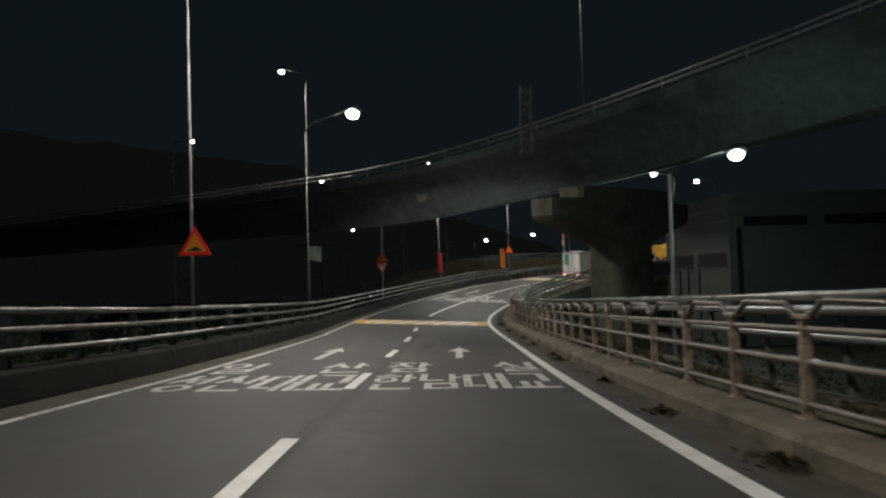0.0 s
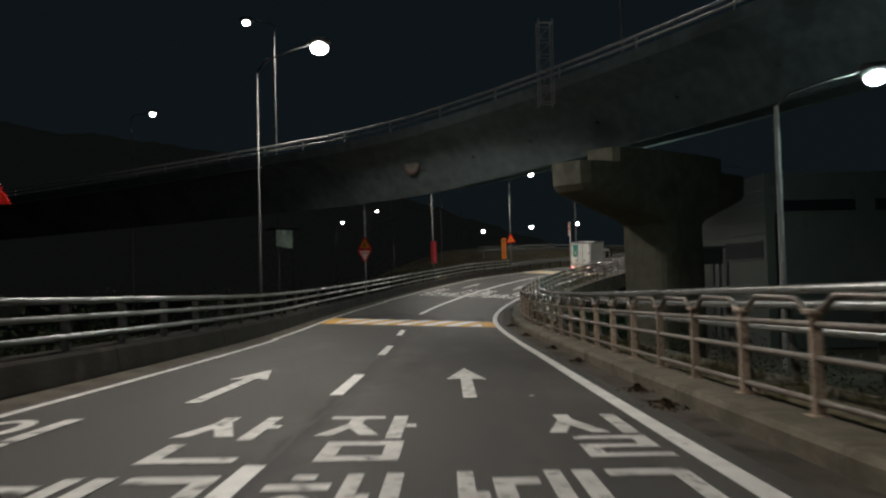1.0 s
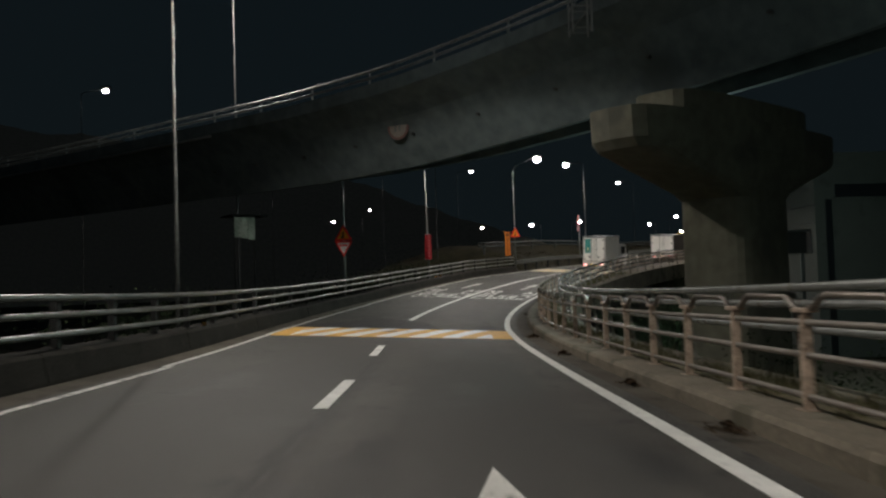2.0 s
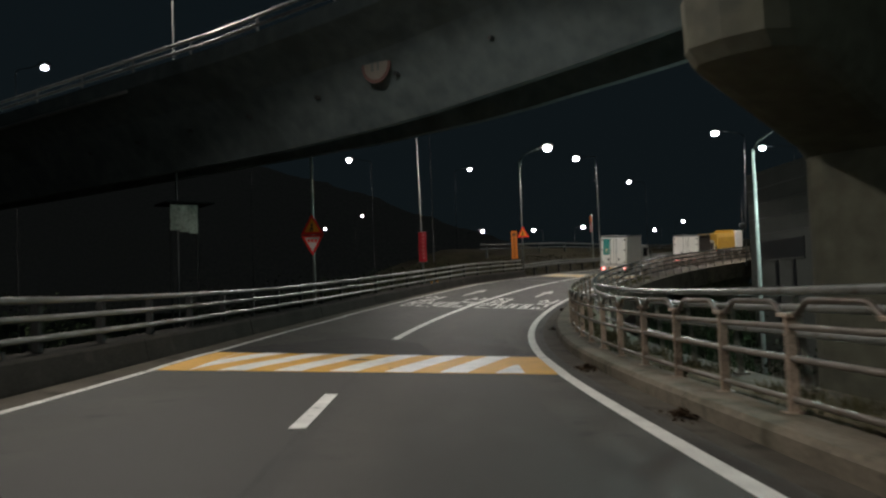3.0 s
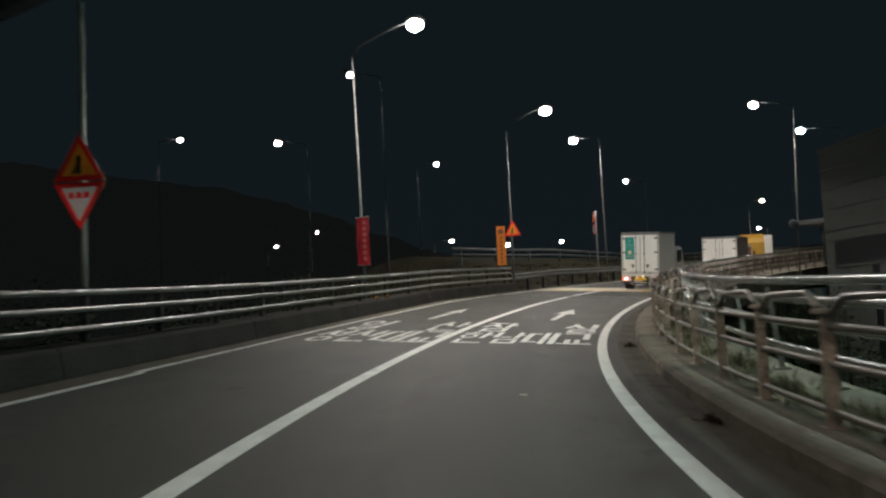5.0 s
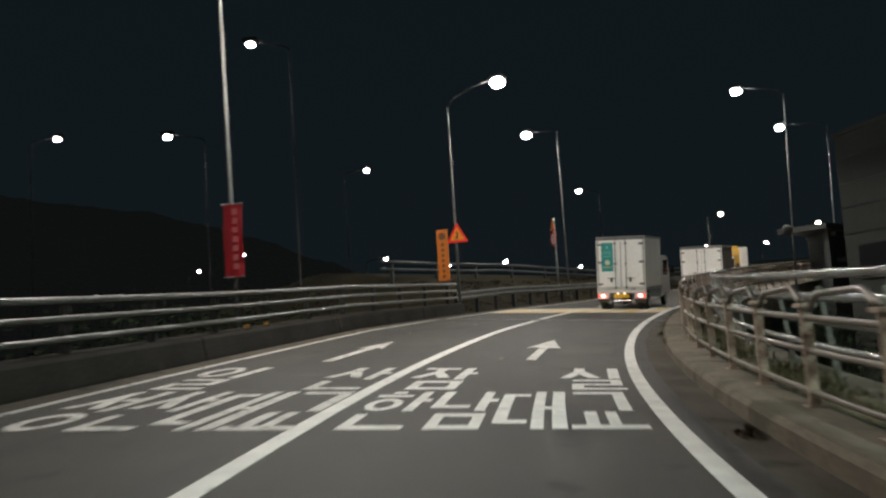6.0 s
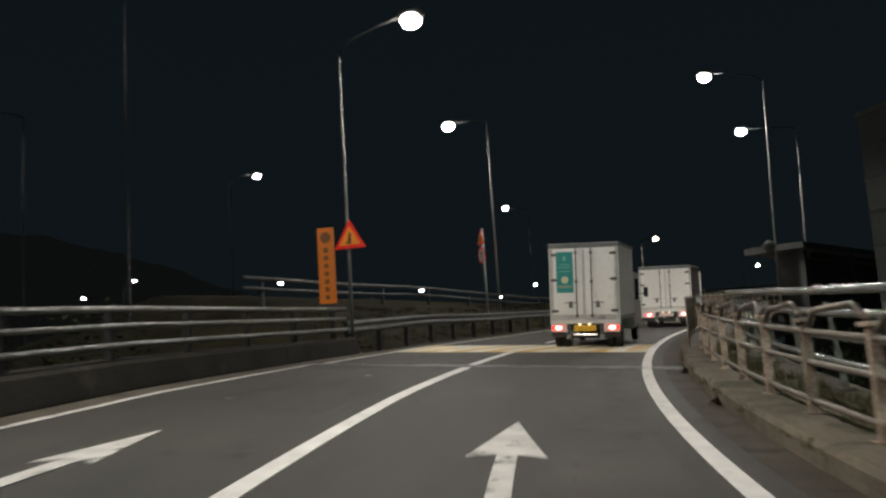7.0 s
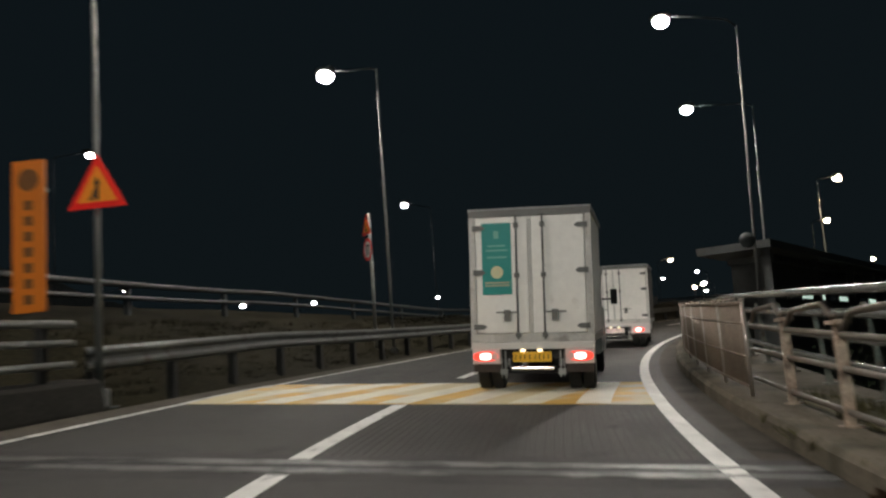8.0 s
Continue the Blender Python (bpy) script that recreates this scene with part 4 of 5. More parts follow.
CHROME = mat("steel_bumper_bar", (0.55, 0.53, 0.5), 0.25, 0.9, vary=0.1, bump=0.03)


def oval(x, z, a, b, n=22):
    """A rounded outline, fuller than an ellipse."""
    out = []
    for k in range(n):
        c, d = math.cos(k * math.tau / n), math.sin(k * math.tau / n)
        out.append((x + a * math.copysign(abs(c) ** 0.75, c), z + b * math.copysign(abs(d) ** 0.75, d)))
    return out


def box_truck(s, u, turn=0.0, poster=True, label="", lit=4.0, top=2.73, W=0.92, number_paint=None, side_paint=None):
    t = thing("box_truck", rd_pose(s, u, hump(s) + 0.006, turn, upright=False), label, "truck", "box trucks")
    L, Z0, Z1 = 2.95, 0.7, top
    body = part("cargo_box", boxes((-W + 0.02, W - 0.02, 0.03, L, Z0, Z1 - 0.02), bevel=0.012), BOX_WHITE, t, "white panelled cargo box")
    part("frame", boxes((-W, -W + 0.085, -0.01, 0.06, Z0, Z1 - 0.1), (W - 0.085, W, -0.01, 0.06, Z0, Z1 - 0.1), (-W + 0.085, W - 0.085, -0.01, 0.06, Z0, Z0 + 0.12), (-0.022, 0.022, -0.005, 0.05, Z0 + 0.12, Z1 - 0.14)), FRAME_PALE, body, "pale aluminium door frame")
    part("header_rail", boxes((-W, W, -0.012, 0.06, Z1 - 0.1, Z1), bevel=0.004), ROD, body, "dark grey header rail")
    part("roof_rail", boxes((-W - 0.01, -W + 0.06, 0.06, L, Z1 - 0.06, Z1 + 0.01), (W - 0.06, W + 0.01, 0.06, L, Z1 - 0.06, Z1 + 0.01), (-W - 0.01, W + 0.01, -0.02, 0.05, Z1 + 0.001, Z1 + 0.02)), ALU, body)
    part("side_trim", boxes((-W - 0.005, -W + 0.03, 0.06, L, Z0 - 0.01, Z0 + 0.09), (W - 0.03, W + 0.005, 0.06, L, Z0 - 0.01, Z0 + 0.09)), ALU, body)
    if side_paint:
        for side in (-1, 1):
            x0, x1 = sorted((side * (W - 0.021), side * (W - 0.012)))
            part("side_panel", boxes((x0, x1, 0.07, L - 0.02, Z0 + 0.1, Z1 - 0.07)), side_paint, body, "dark brown side panel")
    for side in (-1, 1):
        x0, x1 = sorted((side * 0.03, side * (W - 0.1)))
        door = part("door", boxes((x0, x1, -0.015, 0.035, Z0 + 0.13, Z1 - 0.11), bevel=0.008), BOX_WHITE, t, "white rear door")
        xr = side * 0.19
        rod = tube(bmesh.new(), [(xr, -0.04, Z0 + 0.04), (xr, -0.04, Z1 - 0.06)], 0.014, 8)
        for z in (Z0 + 0.1, Z0 + 0.95, Z1 - 0.23):
            box(rod, xr - 0.035, xr + 0.035, -0.055, -0.01, z - 0.035, z + 0.035, 0.008)
        part("lock_rod", rod, ROD, door)
        xh = side * 0.34
        part("handle", boxes((xh - 0.045, xh + 0.045, -0.06, -0.014, Z0 + 0.3, Z0 + 0.46), (min(xr, xh + side * 0.16), max(xr, xh + side * 0.16), -0.055, -0.03, Z0 + 0.415, Z0 + 0.435), bevel=0.006), ROD, door)
        for z in (Z0 + 0.22, Z0 + 1.0, Z1 - 0.26):
            a = side * (W - 0.05)
            b = side * (W - 0.24)
            hinge = plate([(a, z - 0.04), (b + side * 0.05, z - 0.035), (b, z), (b + side * 0.05, z + 0.035), (a, z + 0.04)][:: side], 0.012)
            part("hinge", hinge, ROD, door, m=pose(0, -0.016, 0))
    if poster:
        pst = part("poster", boxes((-0.69, -0.262, -0.02, -0.0155, Z1 - 1.22, Z1 - 0.19)), TEAL, t, "teal advertising poster with pale print")
        part("emblem", boxes((-0.515, -0.44, -0.023, -0.0202, Z1 - 0.415, Z1 - 0.305), bevel=0.001), POSTER_PALE, pst)
        part("disc", tube(bmesh.new(), [(-0.475, -0.0235, Z1 - 0.9), (-0.475, -0.0202, Z1 - 0.9)], 0.09, 24), CREAM, pst)
        for z, w, c in ((0.52, 0.13, POSTER_PALE), (0.585, 0.16, POSTER_PALE), (0.685, 0.14, POSTER_PALE), (1.05, 0.18, POSTER_SAND), (1.09, 0.18, POSTER_SAND)):
            part("print_bar", boxes((-0.475 - w, -0.475 + w, -0.0225, -0.0202, Z1 - z - 0.012, Z1 - z + 0.012)), c, pst)
    part("rear_beam", boxes((-W, W, -0.02, 0.08, Z0 - 0.1, Z0 - 0.005), (-0.72, -0.68, -0.03, -0.02, Z0 - 0.05, Z0 - 0.03), (0.68, 0.72, -0.03, -0.02, Z0 - 0.05, Z0 - 0.03), bevel=0.006), CAB_WHITE, t)
    for side in (-1, 1):
        x0, x1 = sorted((side * 0.46, side * (W - 0.01)))
        tail = part("light_box", boxes((x0, x1, -0.01, 0.2, Z0 - 0.31, Z0 - 0.1), bevel=0.015), CAB_WHITE, t, "pale tail-light housing")
        zl = Z0 - 0.2
        part("tail_light", plate(oval(side * 0.67, zl, 0.18, 0.066), 0.022), RED_LIGHT, tail, "glowing red oval tail light", m=pose(0, -0.008, 0))
        part("bulb", plate(oval(side * 0.67, zl, 0.085, 0.048), 0.006), RED_CORE, tail, "bright bulb", m=pose(0, -0.03, 0))
        part("reversing_light", plate(oval(side * 0.545, zl, 0.05, 0.05), 0.008), LENS_WHITE, tail, "round clear lens", m=pose(0, -0.03, 0))
        x0, x1 = sorted((side * 0.47, side * (W - 0.02)))
        part("mudflap", boxes((x0, x1, 0.04, 0.055, Z0 - 0.43, Z0 - 0.3), bevel=0.004), FLAP, t)
        for x in (0.56, 0.76):
            for y, w in ((0.55, 0.185),) + (((3.75, 0.16),) if x > 0.6 else ()):
                wheel = part("wheel", tube(bmesh.new(), [(side * x - w / 2, y, 0.27), (side * x - w / 2 + 0.02, y, 0.27), (side * x + w / 2 - 0.02, y, 0.27), (side * x + w / 2, y, 0.27)], [0.22, 0.27, 0.27, 0.22], 24), BLACK, t, smooth=False)
                part("rim", tube(bmesh.new(), [(side * x - w / 2 - 0.004, y, 0.27), (side * x + w / 2 + 0.004, y, 0.27)], 0.15, 16), ALU, wheel)
        part("stay", boxes(*[(min(side * a, side * b), max(side * a, side * b), -0.01, 0.03, Z0 - 0.5, Z0 - 0.12) for a, b in ((0.44, 0.45), (0.38, 0.4))], (min(side * .36, side * .46), max(side * .36, side * .46), -0.02, 0.02, Z0 - 0.46, Z0 - 0.38)), ALU, t)
    part("chassis", boxes((-0.36, -0.28, 0.1, 4.3, Z0 - 0.2, Z0 - 0.06), (0.28, 0.36, 0.1, 4.3, Z0 - 0.2, Z0 - 0.06), (-0.5, 0.5, 0.5, 0.6, 0.22, 0.32), (-0.5, 0.5, 0.1, 0.2, Z0 - 0.24, Z0 - 0.08), (-0.2, 0.2, 1.0, 2.2, 0.25, Z0 - 0.1)), CHASSIS, t)
    number = part("number_plate", boxes((-0.28, 0.27, -0.03, -0.015, Z0 - 0.28, Z0 - 0.14), bevel=0.004), number_paint or PLATE_YELLOW, t, "pale number plate" if number_paint else "yellow number plate")
    for x in (-0.24, -0.17, -0.11, -0.04, 0.04, 0.1, 0.16, 0.22):
        part("digit_bar", boxes((x - 0.006, x + 0.006, -0.033, -0.03, Z0 - 0.245, Z0 - 0.175)), CHASSIS, number)
    part("plate_lamp", boxes((-0.17, -0.1, -0.05, -0.0, Z0 - 0.135, Z0 - 0.105), (0.07, 0.14, -0.05, 0.0, Z0 - 0.135, Z0 - 0.105), bevel=0.006), PLATE_LIGHT if lit else CHROME, t)
    part("bumper_bar", tube(bmesh.new(), [(-0.3, -0.02, Z0 - 0.37), (0.3, -0.02, Z0 - 0.37)], 0.03, 10), CHROME, t, "bright steel bumper bar")
    cab = bmesh.new()
    o = [(3.05, 0.35), (4.75, 0.35), (4.85, 0.6), (4.8, 1.05), (4.45, 1.85), (4.2, 1.93), (3.05, 1.93)]
    f = cab.faces.new([cab.verts.new((-0.84, y, z)) for y, z in o])
    out = bmesh.ops.extrude_face_region(cab, geom=[f])
    for v in (g for g in out["geom"] if isinstance(g, bmesh.types.BMVert)):
        v.co.x = 0.84
    bmesh.ops.bevel(cab, geom=list(cab.edges), offset=0.04, segments=2, affect="EDGES")
    cabin = part("cab", cab, CAB_WHITE, t, "white truck cab")
    for side in (-1, 1):
        a, b = sorted((side * 0.5, side * 0.74))
        lens = part("headlight", boxes((a, b, 4.8, 4.9, 0.62, 0.8), bevel=0.02), WHITE_LIGHT, cabin, "lit headlight")
        data = bpy.data.lights.new("headlight_beam", "SPOT")
        data.energy, data.color, data.spot_size, data.spot_blend, data.shadow_soft_size = 300.0, (1.0, 0.93, 0.82), radians(50), 0.7, 0.06
        beam = new("headlight_beam", data)
        beam.parent = lens
        beam.matrix_basis = look((side * 0.62, 4.95, 0.71), (side * 0.62, 12.0, 0.65))
    part("windscreen", boxes((-0.7, 0.7, 4.45, 4.66, 1.15, 1.75)), GLASS_DARK, cabin)
    for side in (-1, 1):
        a, b = sorted((side * 0.843, side * 0.836))
        part("side_window", boxes((a, b, 3.4, 4.35, 1.15, 1.75)), GLASS_DARK, cabin)
        a, b = sorted((side * 0.98, side * 1.1))
        part("mirror", boxes((a, b, 4.3, 4.36, 1.22, 1.5), (min(side * .84, side * 1.0), max(side * .84, side * 1.0), 4.32, 4.34, 1.3, 1.33), bevel=0.004), CHASSIS, cabin)
    return t


box_truck(81.2, -1.64, -2.5, True, "white box truck, teal poster on rear doors, tail lights lit", top=2.6, W=0.875)
box_truck(95.0, -1.2, 2, False, "low white box truck with grey door frames, tail lights lit", top=2.42, W=1.02, number_paint=LENS_WHITE, side_paint=TARP)


# ---------------------------------------------------------------- far right: building
PANEL = mat("grey_cladding", (0.062, 0.067, 0.06), 0.8, vary=0.15, fine=10, coarse=0.6, bump=0.15, dirt=((0.045, 0.045, 0.042), 0.8, 0.6))
DARK_WINDOW = mat("dark_window_band", (0.012, 0.014, 0.016), 0.3, vary=0.2, bump=0)
bld = thing("building", pose(22.5, 79.7, -4.2), "large plain grey panelled building with dark window bands", "building")
part("wall", boxes((0.0, 40, -15.7, 0.0, 0, 11.5)), PANEL, bld)
for z in (7.7, 8.7, 9.65, 10.6):
    part("panel_joint", boxes((-0.03, 0.0, -15.7, 0.02, z, z + 0.05)), DARK_WINDOW, bld)
part("roof_edge", boxes((-0.05, 40.1, -15.8, 0.06, 11.5, 11.66)), PANEL, bld)
for y, w in ((-7.4, 6.6), (-15.2, 6.6)):
    win = part("window", boxes((-0.05, 0.0, y, y + w, 6.1, 7.25)), DARK_WINDOW, bld, "dark window band")
    part("sill", boxes((-0.12, 0.0, y - 0.1, y + w + 0.1, 6.0, 6.1)), PANEL, win)
for k in range(6):
    x = 1.2 + k * 6.3
    win = part("window", boxes((x, x + 4.9, -15.75, -15.7, 9.1, 9.85)), DARK_WINDOW, bld, "dark window band")
    part("sill", boxes((x - 0.1, x + 5.0, -15.82, -15.7, 9.0, 9.1)), PANEL, win)
for y in (-4.0, -6.2, -9.0):
    part("pillar", boxes((-0.06, 0.0, y, y + 0.35, 0.0, 6.0)), DARK_WINDOW, bld)
for x in (0.6, 12.8, 25.4):
    part("pillar", boxes((x, x + 0.35, -15.76, -15.7, 0.0, 9.0)), DARK_WINDOW, bld)

# ---------------------------------------------------------------- beyond the end of the left rails
wb = thing("crash_barrier", Matrix(), "dull galvanised corrugated crash barrier along the road edge", "guardrail")


def w_section(u, h):
    pts = [(0.0, -0.155), (0.045, -0.11), (0.045, -0.07), (0.0, -0.02), (0.0, 0.02), (0.045, 0.07), (0.045, 0.11), (0.0, 0.155)]
    return [(u + a, h + b) for a, b in pts] + [(u + a - 0.008, h + b) for a, b in reversed(pts)]


WB_S = span(78.9, 170, 1.0)
part("beam", sweep(WB_S, w_section(-7.02, 0.74), lift=lambda s: float(np.interp(s, [78.5, 84.7, 98], [-0.12, 0.0, -0.06]))), WB_STEEL, wb)
wpost_me = mesh_of("post", boxes((-0.06, 0.06, -0.06, 0.06, -0.6, 0.72)), POST_DARK)
for s in span(79.2, 169, 2.0):
    share("post", wpost_me, wb, rd_pose(s, -7.12, 0.0))


def bank_of_earth():
    """The grassy slope beside the merging road."""
    bm = bmesh.new()
    rows = []
    us = [-6.62, -7.0, -7.5, -8.2, -9.0, -10.0, -10.8, -12.5, -15, -20, -30]
    hs = [-0.02, 0.0, 0.1, 0.45, 0.85, 1.2, 1.3, 1.6, 1.7, 0.2, -4.0]
    for s in span(77.5, 170, 1.2):
        k = min(1.0, (s - 77.5) / 5.0)
        row = []
        for u, h in zip(us, hs):
            lump = 0.14 * noise.noise((s * 0.6, u * 0.8, 2)) if -10.5 < u < -7.2 else 0.0
            sink = float(np.interp(s, [92, 112], [0.0, 0.55])) if u < -9.5 else 0.0
            row.append(bm.verts.new(rd(s, u, -1.6 * (1 - k) + (h + lump - sink) * (0.35 + 0.65 * k))))
        rows.append(row)
    for a, b in zip(rows, rows[1:]):
        for k in range(len(us) - 1):
            bm.faces.new((a[k], a[k + 1], b[k + 1], b[k]))
    return bm


tagged(part("grass_slope", bank_of_earth(), GRASS, smooth=True), "dry brown grassy bank rising beside the crash barrier", "slope", kind="structure")


def tufts(rows, name, material, label, category, blade=(0.05, 0.22), per=26, spread=0.25):
    """Clumps of blades or leaves on the road's verge; rows are (s, u, h)."""
    rng = random.Random(7)
    verts, faces = [], []
    for s, u, h in rows:
        c = rd(s, u, h)
        for _ in range(per):
            a, r = rng.uniform(0, math.tau), spread * math.sqrt(rng.random())
            p = c + Vector((r * math.cos(a), r * math.sin(a), -0.01))
            t, lean = rng.uniform(0, math.tau), rng.uniform(0.1, 0.6)
            side = Vector((math.cos(t), math.sin(t), 0)) * 0.006
            tip = Vector((math.cos(t + 1.6), math.sin(t + 1.6), 0)) * lean * 0.2
            tall = rng.uniform(*blade)
            n = len(verts)
            verts += [p - side, p + side, p + side * 0.7 + tip * 0.5 + Vector((0, 0, tall * 0.6)), p + tip + Vector((0, 0, tall))]
            faces += [(n, n + 1, n + 2), (n, n + 2, n + 3)]
    me = bpy.data.meshes.new(name)
    me.from_pydata([tuple(v) for v in verts], [], faces)
    me.materials.append(material)
    return tagged(new(name, me), label, category, kind="stuff")


rng = random.Random(3)
tufts([(rng.uniform(80, 110), u := rng.uniform(-9.8, -7.4), max(0.0, (-7.4 - u) * 0.48)) for _ in range(520)], "dry_grass", GRASS, "dry grass tufts on the bank beside the barrier", "grass", (0.04, 0.13), 40, 0.35)
FOLIAGE = mat("dark_foliage", (0.02, 0.03, 0.014), 0.95, vary=0.6, fine=20, coarse=3, bump=0)
FOLIAGE.node_tree.nodes["Principled BSDF"].inputs["Specular IOR Level"].default_value = 0.1


WEED = mat("olive_weeds", (0.085, 0.078, 0.032), 0.9, vary=0.6, fine=30, coarse=2, bump=0)
SOIL = mat("olive_brown_soil", (0.11, 0.092, 0.052), 0.95, vary=0.55, fine=30, coarse=1.4, bump=0.8, dirt=((0.055, 0.055, 0.03), 2.2, 0.52))
bm = sweep(span(-15, HOOP_END, 0.8), [(1.16, 0.19), (1.24, 0.222), (1.45, 0.245), (1.72, 0.225), (1.8, 0.19)], closed=False)
for v in bm.verts:
    v.co.z += 0.02 * noise.noise(v.co * 1.7)
tagged(part("ledge_soil", bm, SOIL, smooth=True), "strip of olive-brown soil caught behind the railing", "soil", kind="structure")
tufts([(rng.uniform(4, 78), rng.uniform(1.22, 1.8), 0.21) for _ in range(420)], "ledge_weeds", WEED, "low dry olive weeds growing behind the railing", "weeds", (0.04, 0.2), 26, 0.16)
tufts([(rng.uniform(66, 78.5), rng.uniform(0.66, 0.8), 0.12) for _ in range(40)], "kerb_weeds", WEED, "short weeds along the kerb edge", "weeds", (0.03, 0.12), 16, 0.1)


def shrubs(rows):
    """Low scrub beyond the rails: many small leaves in uneven clumps on thin stems."""
    rng = random.Random(5)
    verts, faces = [], []
    for s, u, top, r in rows:
        c = rd(s, u, top)
        for _ in range(int(170 * r * r)):
            d = Vector((rng.gauss(0, 1), rng.gauss(0, 1), rng.gauss(0, 0.8))).normalized() * r * rng.random() ** 0.45
            p = c + d + Vector((0, 0, -r * 0.6))
            t = Euler((rng.uniform(-1, 1), rng.uniform(-1, 1), rng.uniform(0, 6.3))).to_matrix()
            k, n = rng.uniform(0.03, 0.075), len(verts)
            verts += [tuple(p + t @ Vector(v) * k) for v in ((-1, 0, 0), (0, -0.5, 0.1), (1, 0, 0), (0, 0.5, 0.1))]
            faces.append((n, n + 1, n + 2, n + 3))
        foot = Vector((c.x, c.y, -4.1))
        for _ in range(3):
            e, n = Vector((rng.uniform(-0.3, 0.3), rng.uniform(-0.3, 0.3), 0)), len(verts)
            verts += [tuple(foot + Vector((-0.03, 0, 0))), tuple(foot + Vector((0.03, 0, 0))), tuple(c + e), tuple(foot + Vector((0, 0.04, 0)))]
            faces += [(n, n + 1, n + 2), (n + 1, n + 3, n + 2), (n + 3, n, n + 2)]
    me = bpy.data.meshes.new("scrub")
    me.from_pydata(verts, [], faces)
    me.materials.append(FOLIAGE)
    return tagged(new("scrub", me), "dark leafy scrub growing up beyond the railing", "bushes", kind="stuff")


shrubs([(rng.uniform(-4, 96), rng.uniform(3.0, 7.5), rng.uniform(-0.9, 0.35), rng.uniform(0.5, 1.1)) for _ in range(120)])
shrubs([(rng.uniform(2, 76), rng.uniform(-11.5, -8.6), rng.uniform(0.1, 0.95), rng.uniform(0.6, 1.2)) for _ in range(90)])


def litter(rows):
    """Heaps of dead leaves and dirt in the gutter."""
    rng = random.Random(11)
    verts, faces = [], []
    for s, u, r in rows:
        c = rd(s, u, 0.0)
        for _ in range(int(500 * r)):
            a, q = rng.uniform(0, math.tau), abs(rng.gauss(0, 0.5))
            p = c + Vector((q * r * 0.55 * math.cos(a), q * r * 1.1 * math.sin(a), 0.008 + max(0.0, 0.09 * (1 - q * 1.3)) * rng.random()))
            t = Euler((rng.uniform(-0.7, 0.7), rng.uniform(-0.7, 0.7), rng.uniform(0, 6.3))).to_matrix()
            k, n = rng.uniform(0.012, 0.04), len(verts)
            verts += [tuple(p + t @ Vector(v) * k) for v in ((-1, 0, 0), (0, -0.55, 0.15), (1, 0, 0), (0, 0.55, 0.15))]
            faces.append((n, n + 1, n + 2, n + 3))
    me = bpy.data.meshes.new("leaf_litter")
    me.from_pydata(verts, [], faces)
    me.materials.append(LEAF)
    return tagged(new("leaf_litter", me), "heaps of dark dead leaves and dirt in the gutter", "leaf litter", kind="stuff")


litter([(6.0, 0.5, 0.5), (8.9, 0.42, 0.35), (12.6, 0.5, 0.25), (17.6, 0.45, 0.4), (19.2, 0.5, 0.3), (24.0, 0.5, 0.3), (28.0, 0.55, 0.3), (33.5, 0.5, 0.35), (38.8, 0.5, 0.5), (49.0, 0.58, 0.2), (57.3, 0.5, 0.3), (70.0, 0.6, 0.16), (74.3, 0.6, 0.2)])

# upper guardrail on the slope
up = thing("slope_guardrail", Matrix(), "dull steel guardrail running along the top of the bank", "guardrail")
UP_S = span(81, 150, 1.5)


def slope_drop(s):
    """The rail follows the bank, which sinks towards the merge."""
    return float(np.interp(s, [88, 92, 95.6, 100, 105.5, 112], [-0.12, -0.1, -0.22, -0.42, -0.7, -0.8]))


for h, r in ((2.15, 0.07), (1.85, 0.055)):
    part("rail", sweep(UP_S, pipe_section(-11.0, h, r, 8), lift=slope_drop), SLOPE_RAIL, up, smooth=True)
upost_me = mesh_of("post", boxes((-0.06, 0.06, -0.06, 0.06, -1.3, 0.1)), SLOPE_RAIL)
for s in span(82, 149, 4.0):
    share("post", upost_me, up, rd_pose(s, -11.08, 2.1 + slope_drop(s)))

# ---------------------------------------------------------------- hut, notice board, far vehicles
HUT = mat("pale_sheet_wall", (0.26, 0.275, 0.23), 0.7, vary=0.5, fine=12, coarse=1.5, bump=0.1)
DARK_WALL = mat("soot_dark_wall", (0.009, 0.009, 0.009), 0.95, vary=0.4)
hut = thing("hut", pose(-8.13, 53.67, -4.2, 0, 0, 32), "small hut front of pale sheets on dark posts beside the road", "hut")
for x in (0.0, 0.9):
    part("post", boxes((x, x + 0.07, 0.012, 0.09, 0, 8.06), bevel=0.01), DARK_WALL, hut)
for k in range(3):
    part("wall_sheet", boxes((k * 0.31, 0.3 + k * 0.31, -0.025, 0.01, 7.15 - 0.05 * k, 8.0), bevel=0.004), HUT, hut)
roof = bmesh.new()
box(roof, -0.12, 1.5, -0.1, 1.3, 8.06, 8.12)
part("roof", roof, DARK_WALL, hut)

board = thing("notice_board", pose(10.4, 42.2, -4.2, 0, 0, -12), "dark roofed notice board on two posts under the viaduct", "notice board")
part("panel", boxes((-0.75, 0.75, 0, 0.1, 5.5, 6.15), bevel=0.01), SIGN_BLACK, board)
part("roof", boxes((-0.85, 0.85, -0.15, 0.25, 6.15, 6.22)), FAR_STEEL, board)
for x in (-0.62, 0.62):
    part("post", boxes((x - 0.05, x + 0.05, 0.0, 0.1, 0, 5.5)), FAR_STEEL, board)

CAR_DARK = mat("dark_car_paint", (0.03, 0.032, 0.036), 0.25, 0.3, vary=0.1, bump=0)
CAR_PALE = mat("silver_car_paint", (0.3, 0.3, 0.3), 0.3, 0.4, vary=0.1, bump=0)


